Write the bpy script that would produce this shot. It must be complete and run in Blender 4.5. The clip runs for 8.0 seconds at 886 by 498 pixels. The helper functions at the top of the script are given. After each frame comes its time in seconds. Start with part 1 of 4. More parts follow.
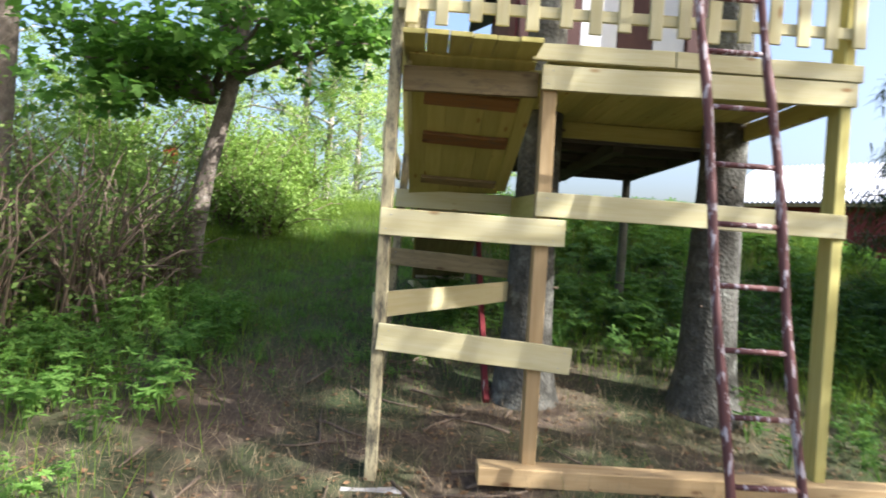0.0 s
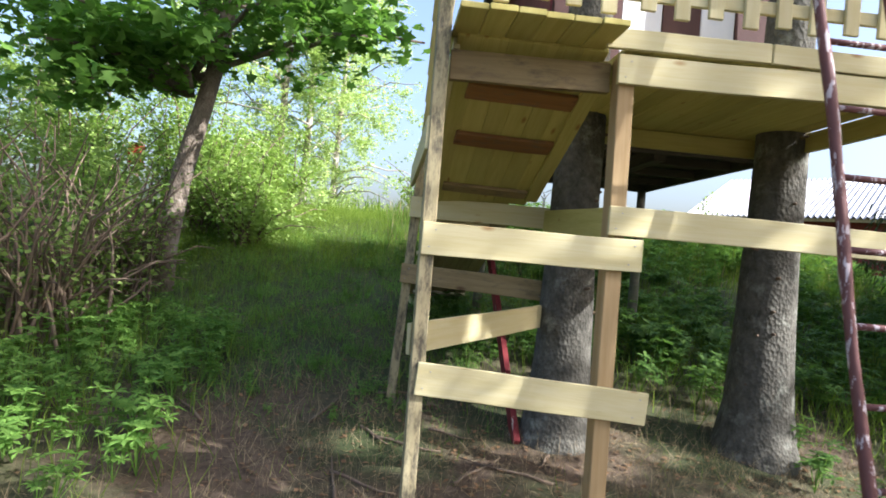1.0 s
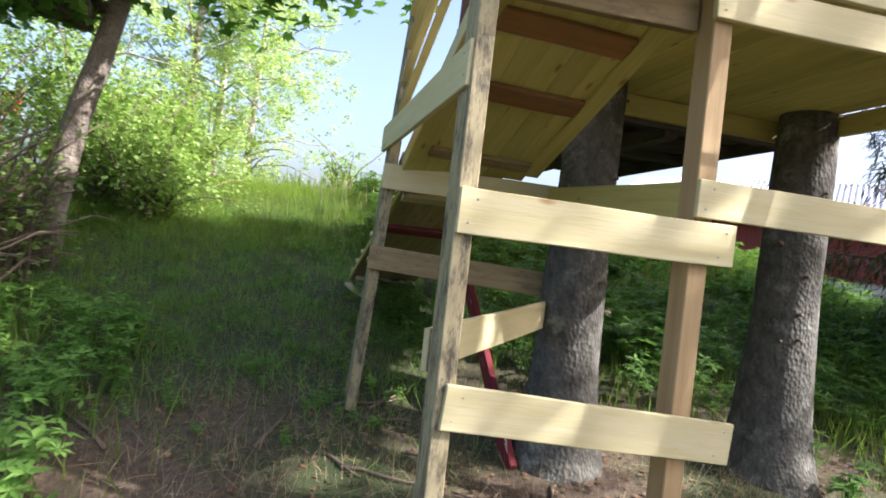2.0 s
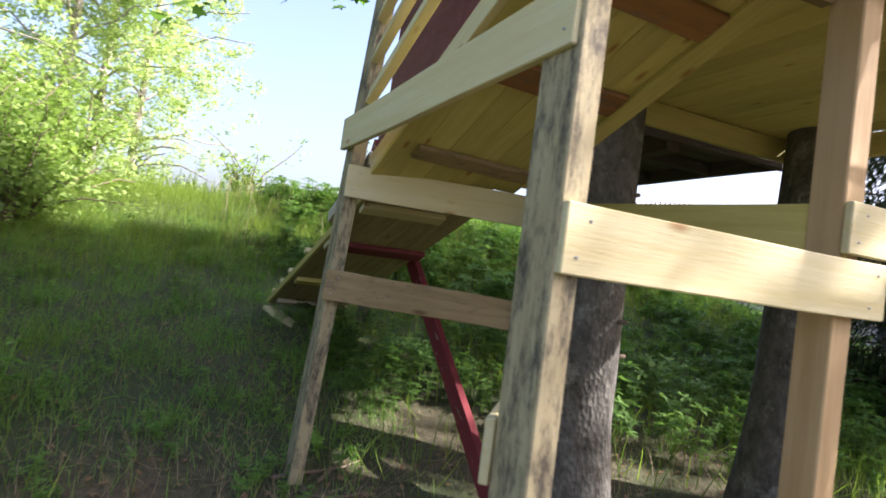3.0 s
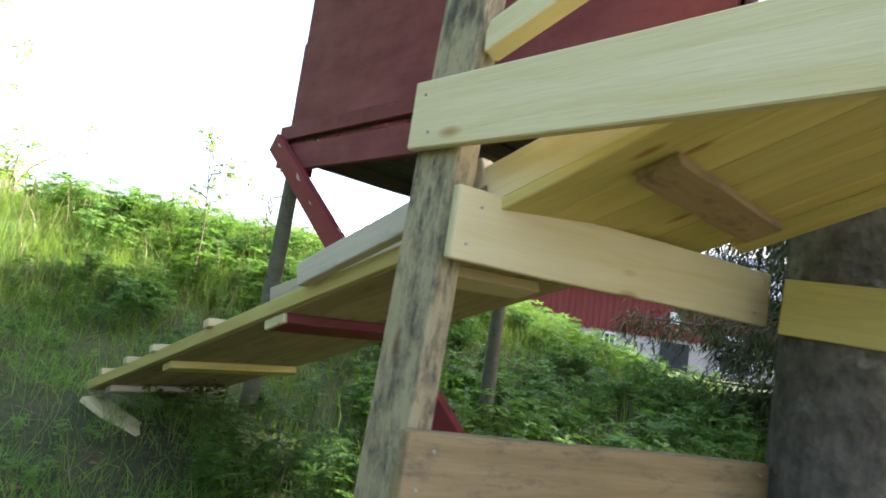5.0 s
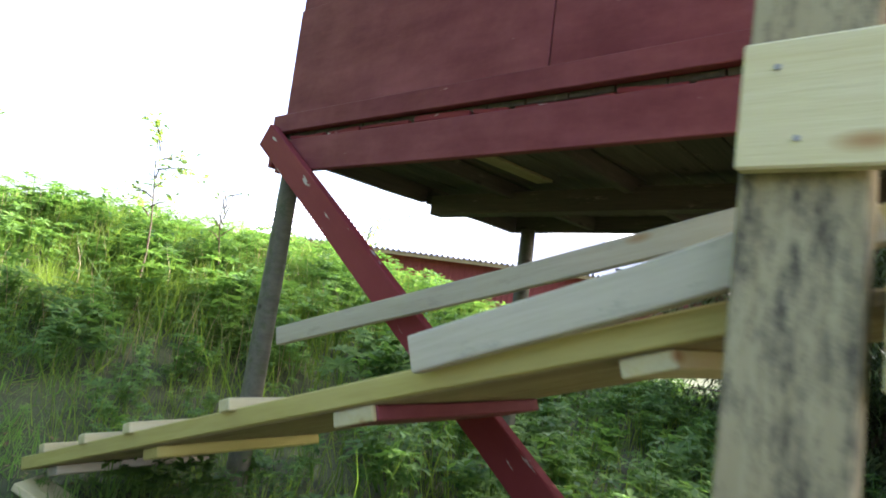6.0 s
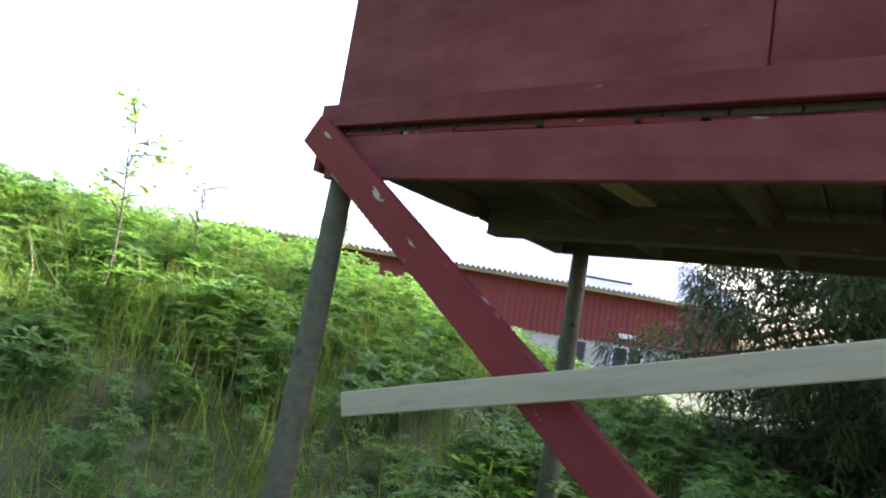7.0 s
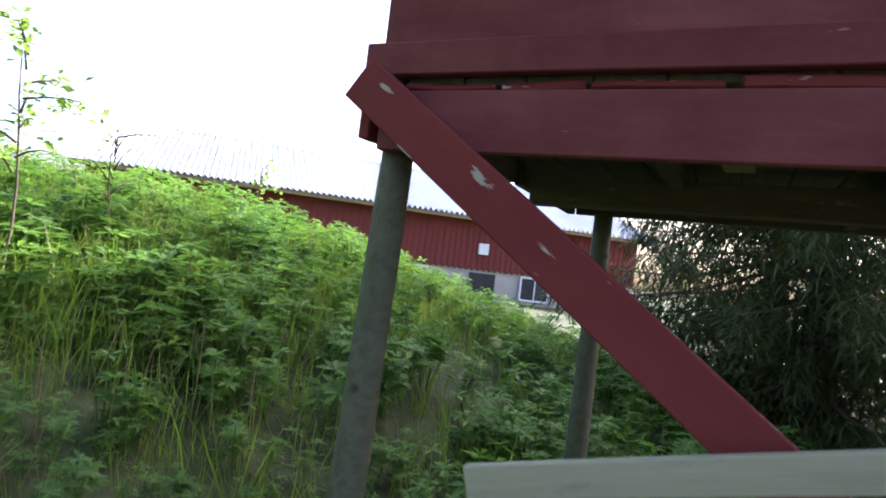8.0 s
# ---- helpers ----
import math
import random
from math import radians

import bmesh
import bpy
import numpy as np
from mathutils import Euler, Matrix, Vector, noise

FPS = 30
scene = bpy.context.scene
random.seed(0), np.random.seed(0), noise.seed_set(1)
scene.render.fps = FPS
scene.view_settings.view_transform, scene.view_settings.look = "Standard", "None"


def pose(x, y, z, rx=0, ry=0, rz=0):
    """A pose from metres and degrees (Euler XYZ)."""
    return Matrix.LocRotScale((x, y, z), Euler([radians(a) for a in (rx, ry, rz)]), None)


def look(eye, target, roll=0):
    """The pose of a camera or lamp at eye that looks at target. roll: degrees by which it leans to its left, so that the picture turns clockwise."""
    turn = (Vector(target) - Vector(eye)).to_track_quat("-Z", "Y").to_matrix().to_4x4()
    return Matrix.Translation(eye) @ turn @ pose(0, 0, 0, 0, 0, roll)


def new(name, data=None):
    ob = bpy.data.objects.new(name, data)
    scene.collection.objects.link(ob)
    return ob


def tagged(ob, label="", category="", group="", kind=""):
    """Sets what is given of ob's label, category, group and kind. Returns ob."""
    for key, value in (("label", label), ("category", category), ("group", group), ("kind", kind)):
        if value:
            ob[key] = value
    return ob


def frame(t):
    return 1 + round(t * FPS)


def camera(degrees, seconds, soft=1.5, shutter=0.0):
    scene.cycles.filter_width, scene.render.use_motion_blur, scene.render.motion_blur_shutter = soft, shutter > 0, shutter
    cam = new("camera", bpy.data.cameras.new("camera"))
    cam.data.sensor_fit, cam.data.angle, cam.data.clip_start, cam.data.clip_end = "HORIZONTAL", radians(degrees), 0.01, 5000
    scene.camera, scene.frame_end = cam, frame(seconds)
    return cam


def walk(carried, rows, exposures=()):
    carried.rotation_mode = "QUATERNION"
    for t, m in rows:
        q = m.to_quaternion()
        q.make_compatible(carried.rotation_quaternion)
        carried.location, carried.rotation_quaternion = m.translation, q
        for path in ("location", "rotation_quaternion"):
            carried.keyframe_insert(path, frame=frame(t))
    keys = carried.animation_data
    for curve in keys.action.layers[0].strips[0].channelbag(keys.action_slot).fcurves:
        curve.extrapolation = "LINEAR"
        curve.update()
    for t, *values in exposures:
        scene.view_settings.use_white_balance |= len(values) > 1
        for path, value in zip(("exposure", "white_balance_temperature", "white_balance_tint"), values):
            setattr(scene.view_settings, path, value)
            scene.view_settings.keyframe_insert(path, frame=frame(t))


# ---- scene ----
cam = camera(70.0, 8.0, soft=1.7, shutter=0.3)
PATH = [
    (0, (0.243, 0.093, 1.305), (0.302, 2.092, 1.295), 4.0),
    (0.2, (0.175, 0.229, 1.329), (0.16, 2.229, 1.315), 5.9),
    (0.3, (0.147, 0.295, 1.347), (0.118, 2.294, 1.317), 6.2),
    (0.5, (0.043, 0.428, 1.35), (0.052, 2.428, 1.332), 6.0),
    (0.7, (-0.014, 0.534, 1.342), (0.078, 2.531, 1.409), 5.2),
    (1, (-0.141, 0.708, 1.346), (0.032, 2.701, 1.364), 4.9),
    (1.5, (-0.338, 1.124, 1.274), (-0.09, 3.108, 1.303), 6.8),
    (1.7, (-0.411, 1.305, 1.278), (-0.068, 3.275, 1.282), 7.0),
    (3, (-0.689, 2.401, 1.308), (0.106, 4.235, 1.389), 7.9),
    (3.5, (-0.84, 2.85, 1.359), (0.166, 4.569, 1.545), 7.2),
    (4, (-0.862, 3.278, 1.38), (0.257, 4.919, 1.614), 8.1),
    (5.3, (-0.807, 4.53, 1.503), (0.596, 5.94, 1.707), 6.9),
    (5.5, (-0.79, 4.686, 1.517), (0.628, 6.083, 1.716), 5.3),
    (6, (-0.75, 5.085, 1.613), (0.761, 6.378, 1.826), 7.2),
    (6.5, (-0.633, 5.486, 1.685), (0.875, 6.771, 1.956), 8.2),
    (7, (-0.65, 5.85, 1.739), (0.97, 7.001, 1.957), 9.2),
    (7.2, (-0.646, 6.016, 1.758), (1.038, 7.088, 1.889), 9.0),
    (7.5, (-0.603, 6.228, 1.763), (1.133, 7.218, 1.842), 7.9),
    (8, (-0.492, 6.601, 1.881), (1.322, 7.443, 1.93), 6.8),
]
walk(cam, [(t, look(eye, target, roll)) for t, eye, target, roll in PATH],
     exposures=[(0.0, 1.6, 5800, 15), (1.5, 1.74, 5820, 18), (3.5, 2.1, 6050, 27), (5.5, 2.9, 6050, 20), (6.5, 2.9, 5850, 25), (8.0, 2.42, 5700, 25)])

# world, sun and exposure
world = bpy.data.worlds.new("sky")
scene.world = world
world.use_nodes = True
wn = world.node_tree.nodes
sky = wn.new("ShaderNodeTexSky")
sky.sky_type, sky.sun_disc = 'NISHITA', False
SUN_EL, SUN_AZ = radians(36), radians(116)
sky.sun_elevation, sky.sun_rotation = SUN_EL, SUN_AZ
sky.dust_density, sky.air_density = 5.5, 1.1
world.node_tree.links.new(sky.outputs[0], wn["Background"].inputs[0])
wn["Background"].inputs[1].default_value = 0.125
sun = new("sun", bpy.data.lights.new("sun", 'SUN'))
sun.data.energy, sun.data.angle, sun.data.color = 5.0, radians(0.5), (1.0, 0.95, 0.87)
to_sun = Vector((math.sin(SUN_AZ) * math.cos(SUN_EL), math.cos(SUN_AZ) * math.cos(SUN_EL), math.sin(SUN_EL)))
sun.matrix_world = look(to_sun * 40, (0, 0, 0))

rng = np.random.default_rng(7)


# ---------------------------------------------------------------- materials
def material(name, rough=0.8, metal=0.0):
    m = bpy.data.materials.new(name)
    m.use_nodes = True
    b = m.node_tree.nodes["Principled BSDF"]
    b.inputs["Roughness"].default_value = rough
    b.inputs["Metallic"].default_value = metal
    b.inputs["Specular IOR Level"].default_value = 0.25
    return m, m.node_tree.nodes, m.node_tree.links, b


def ramp(n, l, fac, stops):
    r = n.new("ShaderNodeValToRGB")
    e = r.color_ramp.elements
    while len(e) < len(stops):
        e.new(0.5)
    for el, (p, c) in zip(e, stops):
        el.position, el.color = p, (*c, 1)
    l.new(fac, r.inputs[0])
    return r.outputs[0]


def mixc(n, l, fac, a, b, mode='MIX'):
    m = n.new("ShaderNodeMix")
    m.data_type, m.blend_type = 'RGBA', mode
    for sock, v in ((m.inputs[0], fac), (m.inputs[6], a), (m.inputs[7], b)):
        if hasattr(v, "links"):
            l.new(v, sock)
        elif isinstance(v, (int, float)):
            sock.default_value = v
        else:
            sock.default_value = (*v, 1)
    return m.outputs[2]


def noise_tex(n, l, vec, scale, detail=4, rough=0.55, dist=0.0):
    t = n.new("ShaderNodeTexNoise")
    t.inputs["Scale"].default_value, t.inputs["Detail"].default_value = scale, detail
    t.inputs["Roughness"].default_value, t.inputs["Distortion"].default_value = rough, dist
    if vec:
        l.new(vec, t.inputs["Vector"])
    return t.outputs[0]


def bump(n, l, height, b, strength=0.3, dist=0.004):
    k = n.new("ShaderNodeBump")
    k.inputs["Strength"].default_value, k.inputs["Distance"].default_value = strength, dist
    l.new(height, k.inputs["Height"])
    l.new(k.outputs[0], b.inputs["Normal"])


def coords(n, l, stretch=(1, 1, 1), spread=7.0):
    """Object coordinates, shifted for every object, stretched."""
    tc, oi = n.new("ShaderNodeTexCoord"), n.new("ShaderNodeObjectInfo")
    mul = n.new("ShaderNodeMath")
    mul.operation = 'MULTIPLY'
    mul.inputs[1].default_value = spread
    l.new(oi.outputs["Random"], mul.inputs[0])
    add = n.new("ShaderNodeVectorMath")
    l.new(tc.outputs["Object"], add.inputs[0])
    l.new(mul.outputs[0], add.inputs[1])
    sc = n.new("ShaderNodeVectorMath")
    sc.operation = 'MULTIPLY'
    sc.inputs[1].default_value = stretch
    l.new(add.outputs[0], sc.inputs[0])
    return sc.outputs[0], oi.outputs["Random"], add.outputs[0]


def wood(name, light, dark, knot, stain=None, stain_at=0.6, rough=0.75, knots=True):
    """Sawn wood with grain along the board's own x axis."""
    m, n, l, b = material(name, rough)
    v, rnd, plain = coords(n, l, (0.9, 14, 14))
    g = noise_tex(n, l, v, 2.2, 5, 0.6, 0.6)
    c = ramp(n, l, g, [(0.3, dark), (0.62, light)])
    fine = noise_tex(n, l, v, 11, 3)
    c = mixc(n, l, 0.22, c, ramp(n, l, fine, [(0.35, dark), (0.6, light)]))
    big = noise_tex(n, l, plain, 2.5, 3)
    c = mixc(n, l, ramp(n, l, big, [(0.35, (0.32,) * 3), (0.7, (0, 0, 0))]), c, dark)
    if knots:
        kv, _, _ = coords(n, l, (3.2, 9, 9), 13)
        vo = n.new("ShaderNodeTexVoronoi")
        vo.inputs["Scale"].default_value = 1.0
        l.new(kv, vo.inputs["Vector"])
        k = ramp(n, l, vo.outputs["Distance"], [(0.05, (0.88,) * 3), (0.14, (0, 0, 0))])
        c = mixc(n, l, k, c, knot)
    if stain:
        sv, _, _ = coords(n, l, (3.6, 11, 11), 3)
        s = noise_tex(n, l, sv, 2.0, 6, 0.78)
        c = mixc(n, l, ramp(n, l, s, [(stain_at - 0.1, (0, 0, 0)), (stain_at + 0.08, (0.9,) * 3)]), c, stain)
    hv = n.new("ShaderNodeHueSaturation")
    mr = n.new("ShaderNodeMapRange")
    mr.inputs[3].default_value, mr.inputs[4].default_value = 0.84, 1.1
    l.new(rnd, mr.inputs[0])
    l.new(mr.outputs[0], hv.inputs["Value"])
    l.new(c, hv.inputs["Color"])
    l.new(hv.outputs[0], b.inputs["Base Color"])
    bump(n, l, fine, b, 0.35, 0.002)
    return m


PINE = wood("new_pine", (0.61, 0.56, 0.33), (0.53, 0.46, 0.22), (0.328, 0.172, 0.0546))
PINE_DULL = wood("pine_planks", (0.53, 0.475, 0.165), (0.41, 0.35, 0.095), (0.265, 0.14, 0.039))
PINE_PALE = wood("dry_pale_pine", (0.49, 0.455, 0.34), (0.38, 0.345, 0.24), (0.312, 0.187, 0.078), (0.265, 0.242, 0.187), 0.68)
POST = wood("weathered_post", (0.43, 0.385, 0.22), (0.33, 0.27, 0.14), (0.156, 0.078, 0.039), (0.0624, 0.0562, 0.0429), 0.545)
POST_CLEAN = wood("brown_post", (0.429, 0.312, 0.156), (0.328, 0.218, 0.0936), (0.156, 0.078, 0.0312))
GREYBROWN = wood("old_brown_board", (0.31, 0.235, 0.115), (0.2, 0.145, 0.065), (0.101, 0.0546, 0.0234), (0.101, 0.078, 0.0546), 0.62)
LOWWOOD = wood("aged_ramp_planks", (0.39, 0.335, 0.179), (0.289, 0.234, 0.117), (0.156, 0.0858, 0.039), (0.187, 0.156, 0.0936), 0.62)
CLEAT = wood("rusty_brown_cleat", (0.312, 0.156, 0.0546), (0.211, 0.101, 0.039), (0.0936, 0.0468, 0.0234), (0.156, 0.125, 0.0858), 0.6)
# very dark wood with pale blotches for floor underside, joists and skirts
UNDERFLOOR = wood("dark_underfloor_wood", (0.1, 0.085, 0.06), (0.05, 0.043, 0.034), (0.03, 0.02, 0.015), (0.3, 0.27, 0.19), 0.7)
GREENPOST = wood("green_grey_round_post", (0.148, 0.141, 0.0962), (0.0814, 0.0814, 0.0555), (0.037, 0.0296, 0.0222), (0.0666, 0.0888, 0.037), 0.6)


def painted(name, base, worn, under, chips=0.67, rough=0.7, stretch=(1.2, 5, 5)):
    m, n, l, b = material(name, rough)
    v, rnd, plain = coords(n, l, stretch)
    a = noise_tex(n, l, v, 1.6, 5, 0.65)
    c = ramp(n, l, a, [(0.3, base), (0.7, worn)])
    c = mixc(n, l, 0.5, c, ramp(n, l, noise_tex(n, l, plain, 2.2, 6, 0.7), [(0.38, base), (0.66, worn)]))
    p = noise_tex(n, l, v, 5.5, 5, 0.6)
    c = mixc(n, l, ramp(n, l, p, [(chips, (0, 0, 0)), (chips + 0.03, (1,) * 3)]), c, under)
    l.new(c, b.inputs["Base Color"])
    g = noise_tex(n, l, v, 14, 4)
    bump(n, l, g, b, 0.3, 0.002)
    return m


RED = painted("red_oxide_paint", (0.112, 0.018, 0.022), (0.23, 0.066, 0.068), (0.3, 0.15, 0.135), 0.7)
RED_CHIP = painted("chipped_red_paint", (0.164, 0.023, 0.0246), (0.205, 0.0369, 0.0369), (0.41, 0.369, 0.312), 0.645)
LADDER = painted("flaking_ladder_paint", (0.0902, 0.0394, 0.0344), (0.164, 0.0697, 0.059), (0.476, 0.41, 0.4), 0.55, 0.6, (7, 7, 1.6))
GREYWHITE = painted("grey_white_paint", (0.6, 0.6, 0.62), (0.72, 0.72, 0.72), (0.4, 0.38, 0.35), 0.7)
DARKWALL = painted("dark_brown_wall_paint", (0.06, 0.03, 0.025), (0.1, 0.05, 0.04), (0.2, 0.15, 0.1), 0.72)


def mottled(name, lo, hi, scale, rough=0.9, bumpd=0.01, stretch=(1, 1, 1)):
    m, n, l, b = material(name, rough)
    v, rnd, plain = coords(n, l, stretch)
    a = noise_tex(n, l, v, scale, 6, 0.65)
    d = noise_tex(n, l, plain, scale * 0.2, 3)
    c = ramp(n, l, a, [(0.3, lo), (0.7, hi)])
    c = mixc(n, l, 0.35, c, ramp(n, l, d, [(0.3, lo), (0.7, hi)]))
    l.new(c, b.inputs["Base Color"])
    bump(n, l, a, b, 0.7, bumpd)
    return m


CONCRETE = mottled("concrete", (0.26, 0.25, 0.22), (0.45, 0.43, 0.39), 9)
METALROOF = mottled("corrugated_steel", (0.42, 0.43, 0.44), (0.54, 0.55, 0.56), 2, 0.4, 0.001)
BARNRED = mottled("barn_red_cladding", (0.14, 0.028, 0.024), (0.21, 0.05, 0.042), 2.5, 0.85, 0.004, (6, 6, 0.4))
PLASTER = mottled("grey_plaster_plinth", (0.36, 0.32, 0.28), (0.52, 0.47, 0.42), 1.2)
DARK = mottled("dark_window_void", (0.02, 0.022, 0.025), (0.05, 0.05, 0.055), 3, 0.3, 0.001)
WHITE = mottled("white_paint", (0.7, 0.7, 0.69), (0.82, 0.82, 0.8), 6, 0.6, 0.001)
BIRDBOX = mottled("red_bird_box", (0.3, 0.035, 0.025), (0.42, 0.06, 0.04), 12, 0.8, 0.002)
STEEL = mottled("dull_steel", (0.2, 0.2, 0.2), (0.4, 0.4, 0.4), 20, 0.4, 0.001)
BLACKSTUFF = mottled("tarred_roof_felt", (0.05, 0.06, 0.05), (0.09, 0.1, 0.085), 8)


def bark(name, lo, hi, pale):
    m, n, l, b = material(name, 0.95)
    v, rnd, plain = coords(n, l, (1, 1, 0.75))
    vo = n.new("ShaderNodeTexVoronoi")
    vo.inputs["Scale"].default_value = 48
    l.new(v, vo.inputs["Vector"])
    a = noise_tex(n, l, v, 17, 6, 0.7)
    c = ramp(n, l, a, [(0.3, lo), (0.68, hi)])
    c = mixc(n, l, ramp(n, l, noise_tex(n, l, plain, 6, 5, 0.7), [(0.55, (0, 0, 0)), (0.7, (0.75,) * 3)]), c, pale)
    l.new(c, b.inputs["Base Color"])
    h = n.new("ShaderNodeMath")
    l.new(vo.outputs["Distance"], h.inputs[0])
    l.new(a, h.inputs[1])
    bump(n, l, h.outputs[0], b, 0.7, 0.012)
    return m


SPRUCEBARK = bark("spruce_bark", (0.042, 0.04, 0.031), (0.128, 0.123, 0.098), (0.26, 0.27, 0.22))
MAPLEBARK = bark("grey_brown_bark", (0.105, 0.085, 0.062), (0.225, 0.185, 0.138), (0.32, 0.3, 0.245))
BIRCHBARK = bark("pale_birch_bark", (0.2, 0.17, 0.13), (0.45, 0.42, 0.36), (0.6, 0.58, 0.52))
TWIG = mottled("dead_twigs", (0.075, 0.055, 0.04), (0.2, 0.15, 0.1), 9)


def leaf(name, lo, hi, through_amount=0.45, gloss=0.12):
    m, n, l, b = material(name, 0.55)
    b.inputs["Specular IOR Level"].default_value = gloss
    geo = n.new("ShaderNodeNewGeometry")
    tc = n.new("ShaderNodeTexCoord")
    patch = noise_tex(n, l, tc.outputs["Object"], 0.9, 3)
    c = ramp(n, l, geo.outputs["Random Per Island"], [(0.0, lo), (1.0, hi)])
    c = mixc(n, l, ramp(n, l, patch, [(0.4, (0, 0, 0)), (0.65, (0.45,) * 3)]), c, hi)
    l.new(c, b.inputs["Base Color"])
    tr = n.new("ShaderNodeBsdfTranslucent")
    l.new(mixc(n, l, 1.0, c, (0.92, 1.0, 0.58), 'MULTIPLY'), tr.inputs[0])
    mx = n.new("ShaderNodeMixShader")
    mx.inputs[0].default_value = through_amount
    l.new(b.outputs[0], mx.inputs[1])
    l.new(tr.outputs[0], mx.inputs[2])
    l.new(mx.outputs[0], n["Material Output"].inputs[0])
    return m


MAPLELEAF = leaf("maple_leaves", (0.085, 0.19, 0.038), (0.2, 0.37, 0.075), 0.5)
BIRCHLEAF = leaf("birch_leaves", (0.29, 0.4, 0.13), (0.5, 0.6, 0.27), 0.5)
BUSHLEAF = leaf("bush_leaves", (0.15, 0.25, 0.055), (0.34, 0.46, 0.13), 0.5)
DARKBUSH = leaf("dull_hedge_leaves", (0.085, 0.16, 0.035), (0.23, 0.31, 0.08))
NEEDLES = leaf("spruce_needles", (0.028, 0.052, 0.018), (0.085, 0.118, 0.04), 0.25)
GRASS = leaf("grass_blades", (0.07, 0.14, 0.02), (0.225, 0.31, 0.05), 0.55)
LUPINE = leaf("lupine_leaves", (0.052, 0.13, 0.03), (0.15, 0.262, 0.058), 0.5)
STRAW = leaf("dry_straw", (0.222, 0.163, 0.0888), (0.37, 0.296, 0.178), 0.15)
NETTLE = leaf("nettle_leaves", (0.09, 0.2, 0.04), (0.22, 0.38, 0.08), 0.5)
LITTER = leaf("leaf_litter", (0.0814, 0.0444, 0.0222), (0.222, 0.133, 0.0666), 0.1)


def ground_material():
    m, n, l, b = material("soil_and_turf", 0.95)
    tc = n.new("ShaderNodeTexCoord")
    v = tc.outputs["Object"]
    sep = n.new("ShaderNodeSeparateXYZ")
    l.new(v, sep.inputs[0])
    a = noise_tex(n, l, v, 1.1, 5, 0.6)
    f = noise_tex(n, l, v, 22, 5, 0.7)
    turf = ramp(n, l, f, [(0.3, (0.026, 0.036, 0.014)), (0.7, (0.065, 0.08, 0.028))])
    soil = ramp(n, l, f, [(0.3, (0.05, 0.034, 0.022)), (0.7, (0.14, 0.102, 0.066))])
    c = mixc(n, l, ramp(n, l, a, [(0.42, (0, 0, 0)), (0.6, (1,) * 3)]), soil, turf)
    mr = n.new("ShaderNodeMapRange")
    mr.inputs[1].default_value, mr.inputs[2].default_value = 4.5, 7.5
    l.new(sep.outputs[1], mr.inputs[0])
    c = mixc(n, l, mr.outputs[0], c, turf)
    l.new(c, b.inputs["Base Color"])
    bump(n, l, f, b, 0.8, 0.02)
    return m


SOIL = ground_material()


# ---------------------------------------------------------------- building helpers
PLACE = {}


def thing(name, at, label, category, group="", kind=""):
    e = new(name)
    e.empty_display_size = 0.1
    e.location = at
    PLACE[e] = Matrix.Translation(at)
    return tagged(e, label, category, group, kind)


def put(ob, m, parent=None):
    """Stand ob at the world pose m, under parent."""
    PLACE[ob] = m
    if parent:
        ob.parent = parent
        ob.matrix_basis = PLACE[parent].inverted() @ m
    else:
        ob.matrix_basis = m
    return ob


def mesh_of(bm, name, mat, smooth=False):
    me = bpy.data.meshes.new(name)
    bm.to_mesh(me)
    bm.free()
    me.materials.append(mat)
    if smooth:
        me.polygons.foreach_set("use_smooth", [True] * len(me.polygons))
    return me


def part(name, bm, mat, parent, label="", m=None, smooth=False):
    ob = new(name, mesh_of(bm, name, mat, smooth))
    put(ob, m if m is not None else PLACE[parent], parent)
    if label:
        ob["label"] = label
    return ob


def box_bm(l, w, t, bevel=0.003, cuts=0, warp=0.0, seed=0):
    bm = bmesh.new()
    bmesh.ops.create_cube(bm, size=1)
    bmesh.ops.scale(bm, vec=(l, w, t), verts=bm.verts)
    if cuts:
        es = [e for e in bm.edges if abs((e.verts[0].co - e.verts[1].co).x) > l * 0.9]
        bmesh.ops.subdivide_edges(bm, edges=es, cuts=cuts, use_grid_fill=True)
    if bevel:
        sharp = [e for e in bm.edges if len(e.link_faces) == 2 and e.calc_face_angle() > 0.5]
        bmesh.ops.bevel(bm, geom=sharp, offset=bevel, segments=1, affect='EDGES')
    if warp:
        r = random.Random(seed)
        a, b2, ph = r.uniform(-1, 1) * warp, r.uniform(-1, 1) * warp, r.uniform(0, 6)
        for v in bm.verts:
            s = v.co.x / l
            v.co.y += a * (1 - 4 * s * s) + 0.3 * warp * math.sin(9 * s + ph)
            v.co.z += b2 * (1 - 4 * s * s)
    return bm


def axes(p0, p1, side):
    """A pose midway between p0 and p1 with x along them and y near side."""
    p0, p1 = Vector(p0), Vector(p1)
    x = (p1 - p0).normalized()
    s = Vector(side)
    z = x.cross(s).normalized()
    y = z.cross(x)
    m = Matrix((x, y, z)).transposed().to_4x4()
    m.translation = (p0 + p1) / 2
    return m


SEED = [0]


def board(name, p0, p1, width, thick, mat, parent, side=(0, 0, 1), label="", bevel=0.003, warp=0.004):
    """A sawn board from p0 to p1 along its middle; width runs along side."""
    SEED[0] += 1
    length = (Vector(p1) - Vector(p0)).length
    bm = box_bm(length, width, thick, bevel, 6 if warp else 0, warp, SEED[0])
    return part(name, bm, mat, parent, label, axes(p0, p1, side))


NAILS = {}


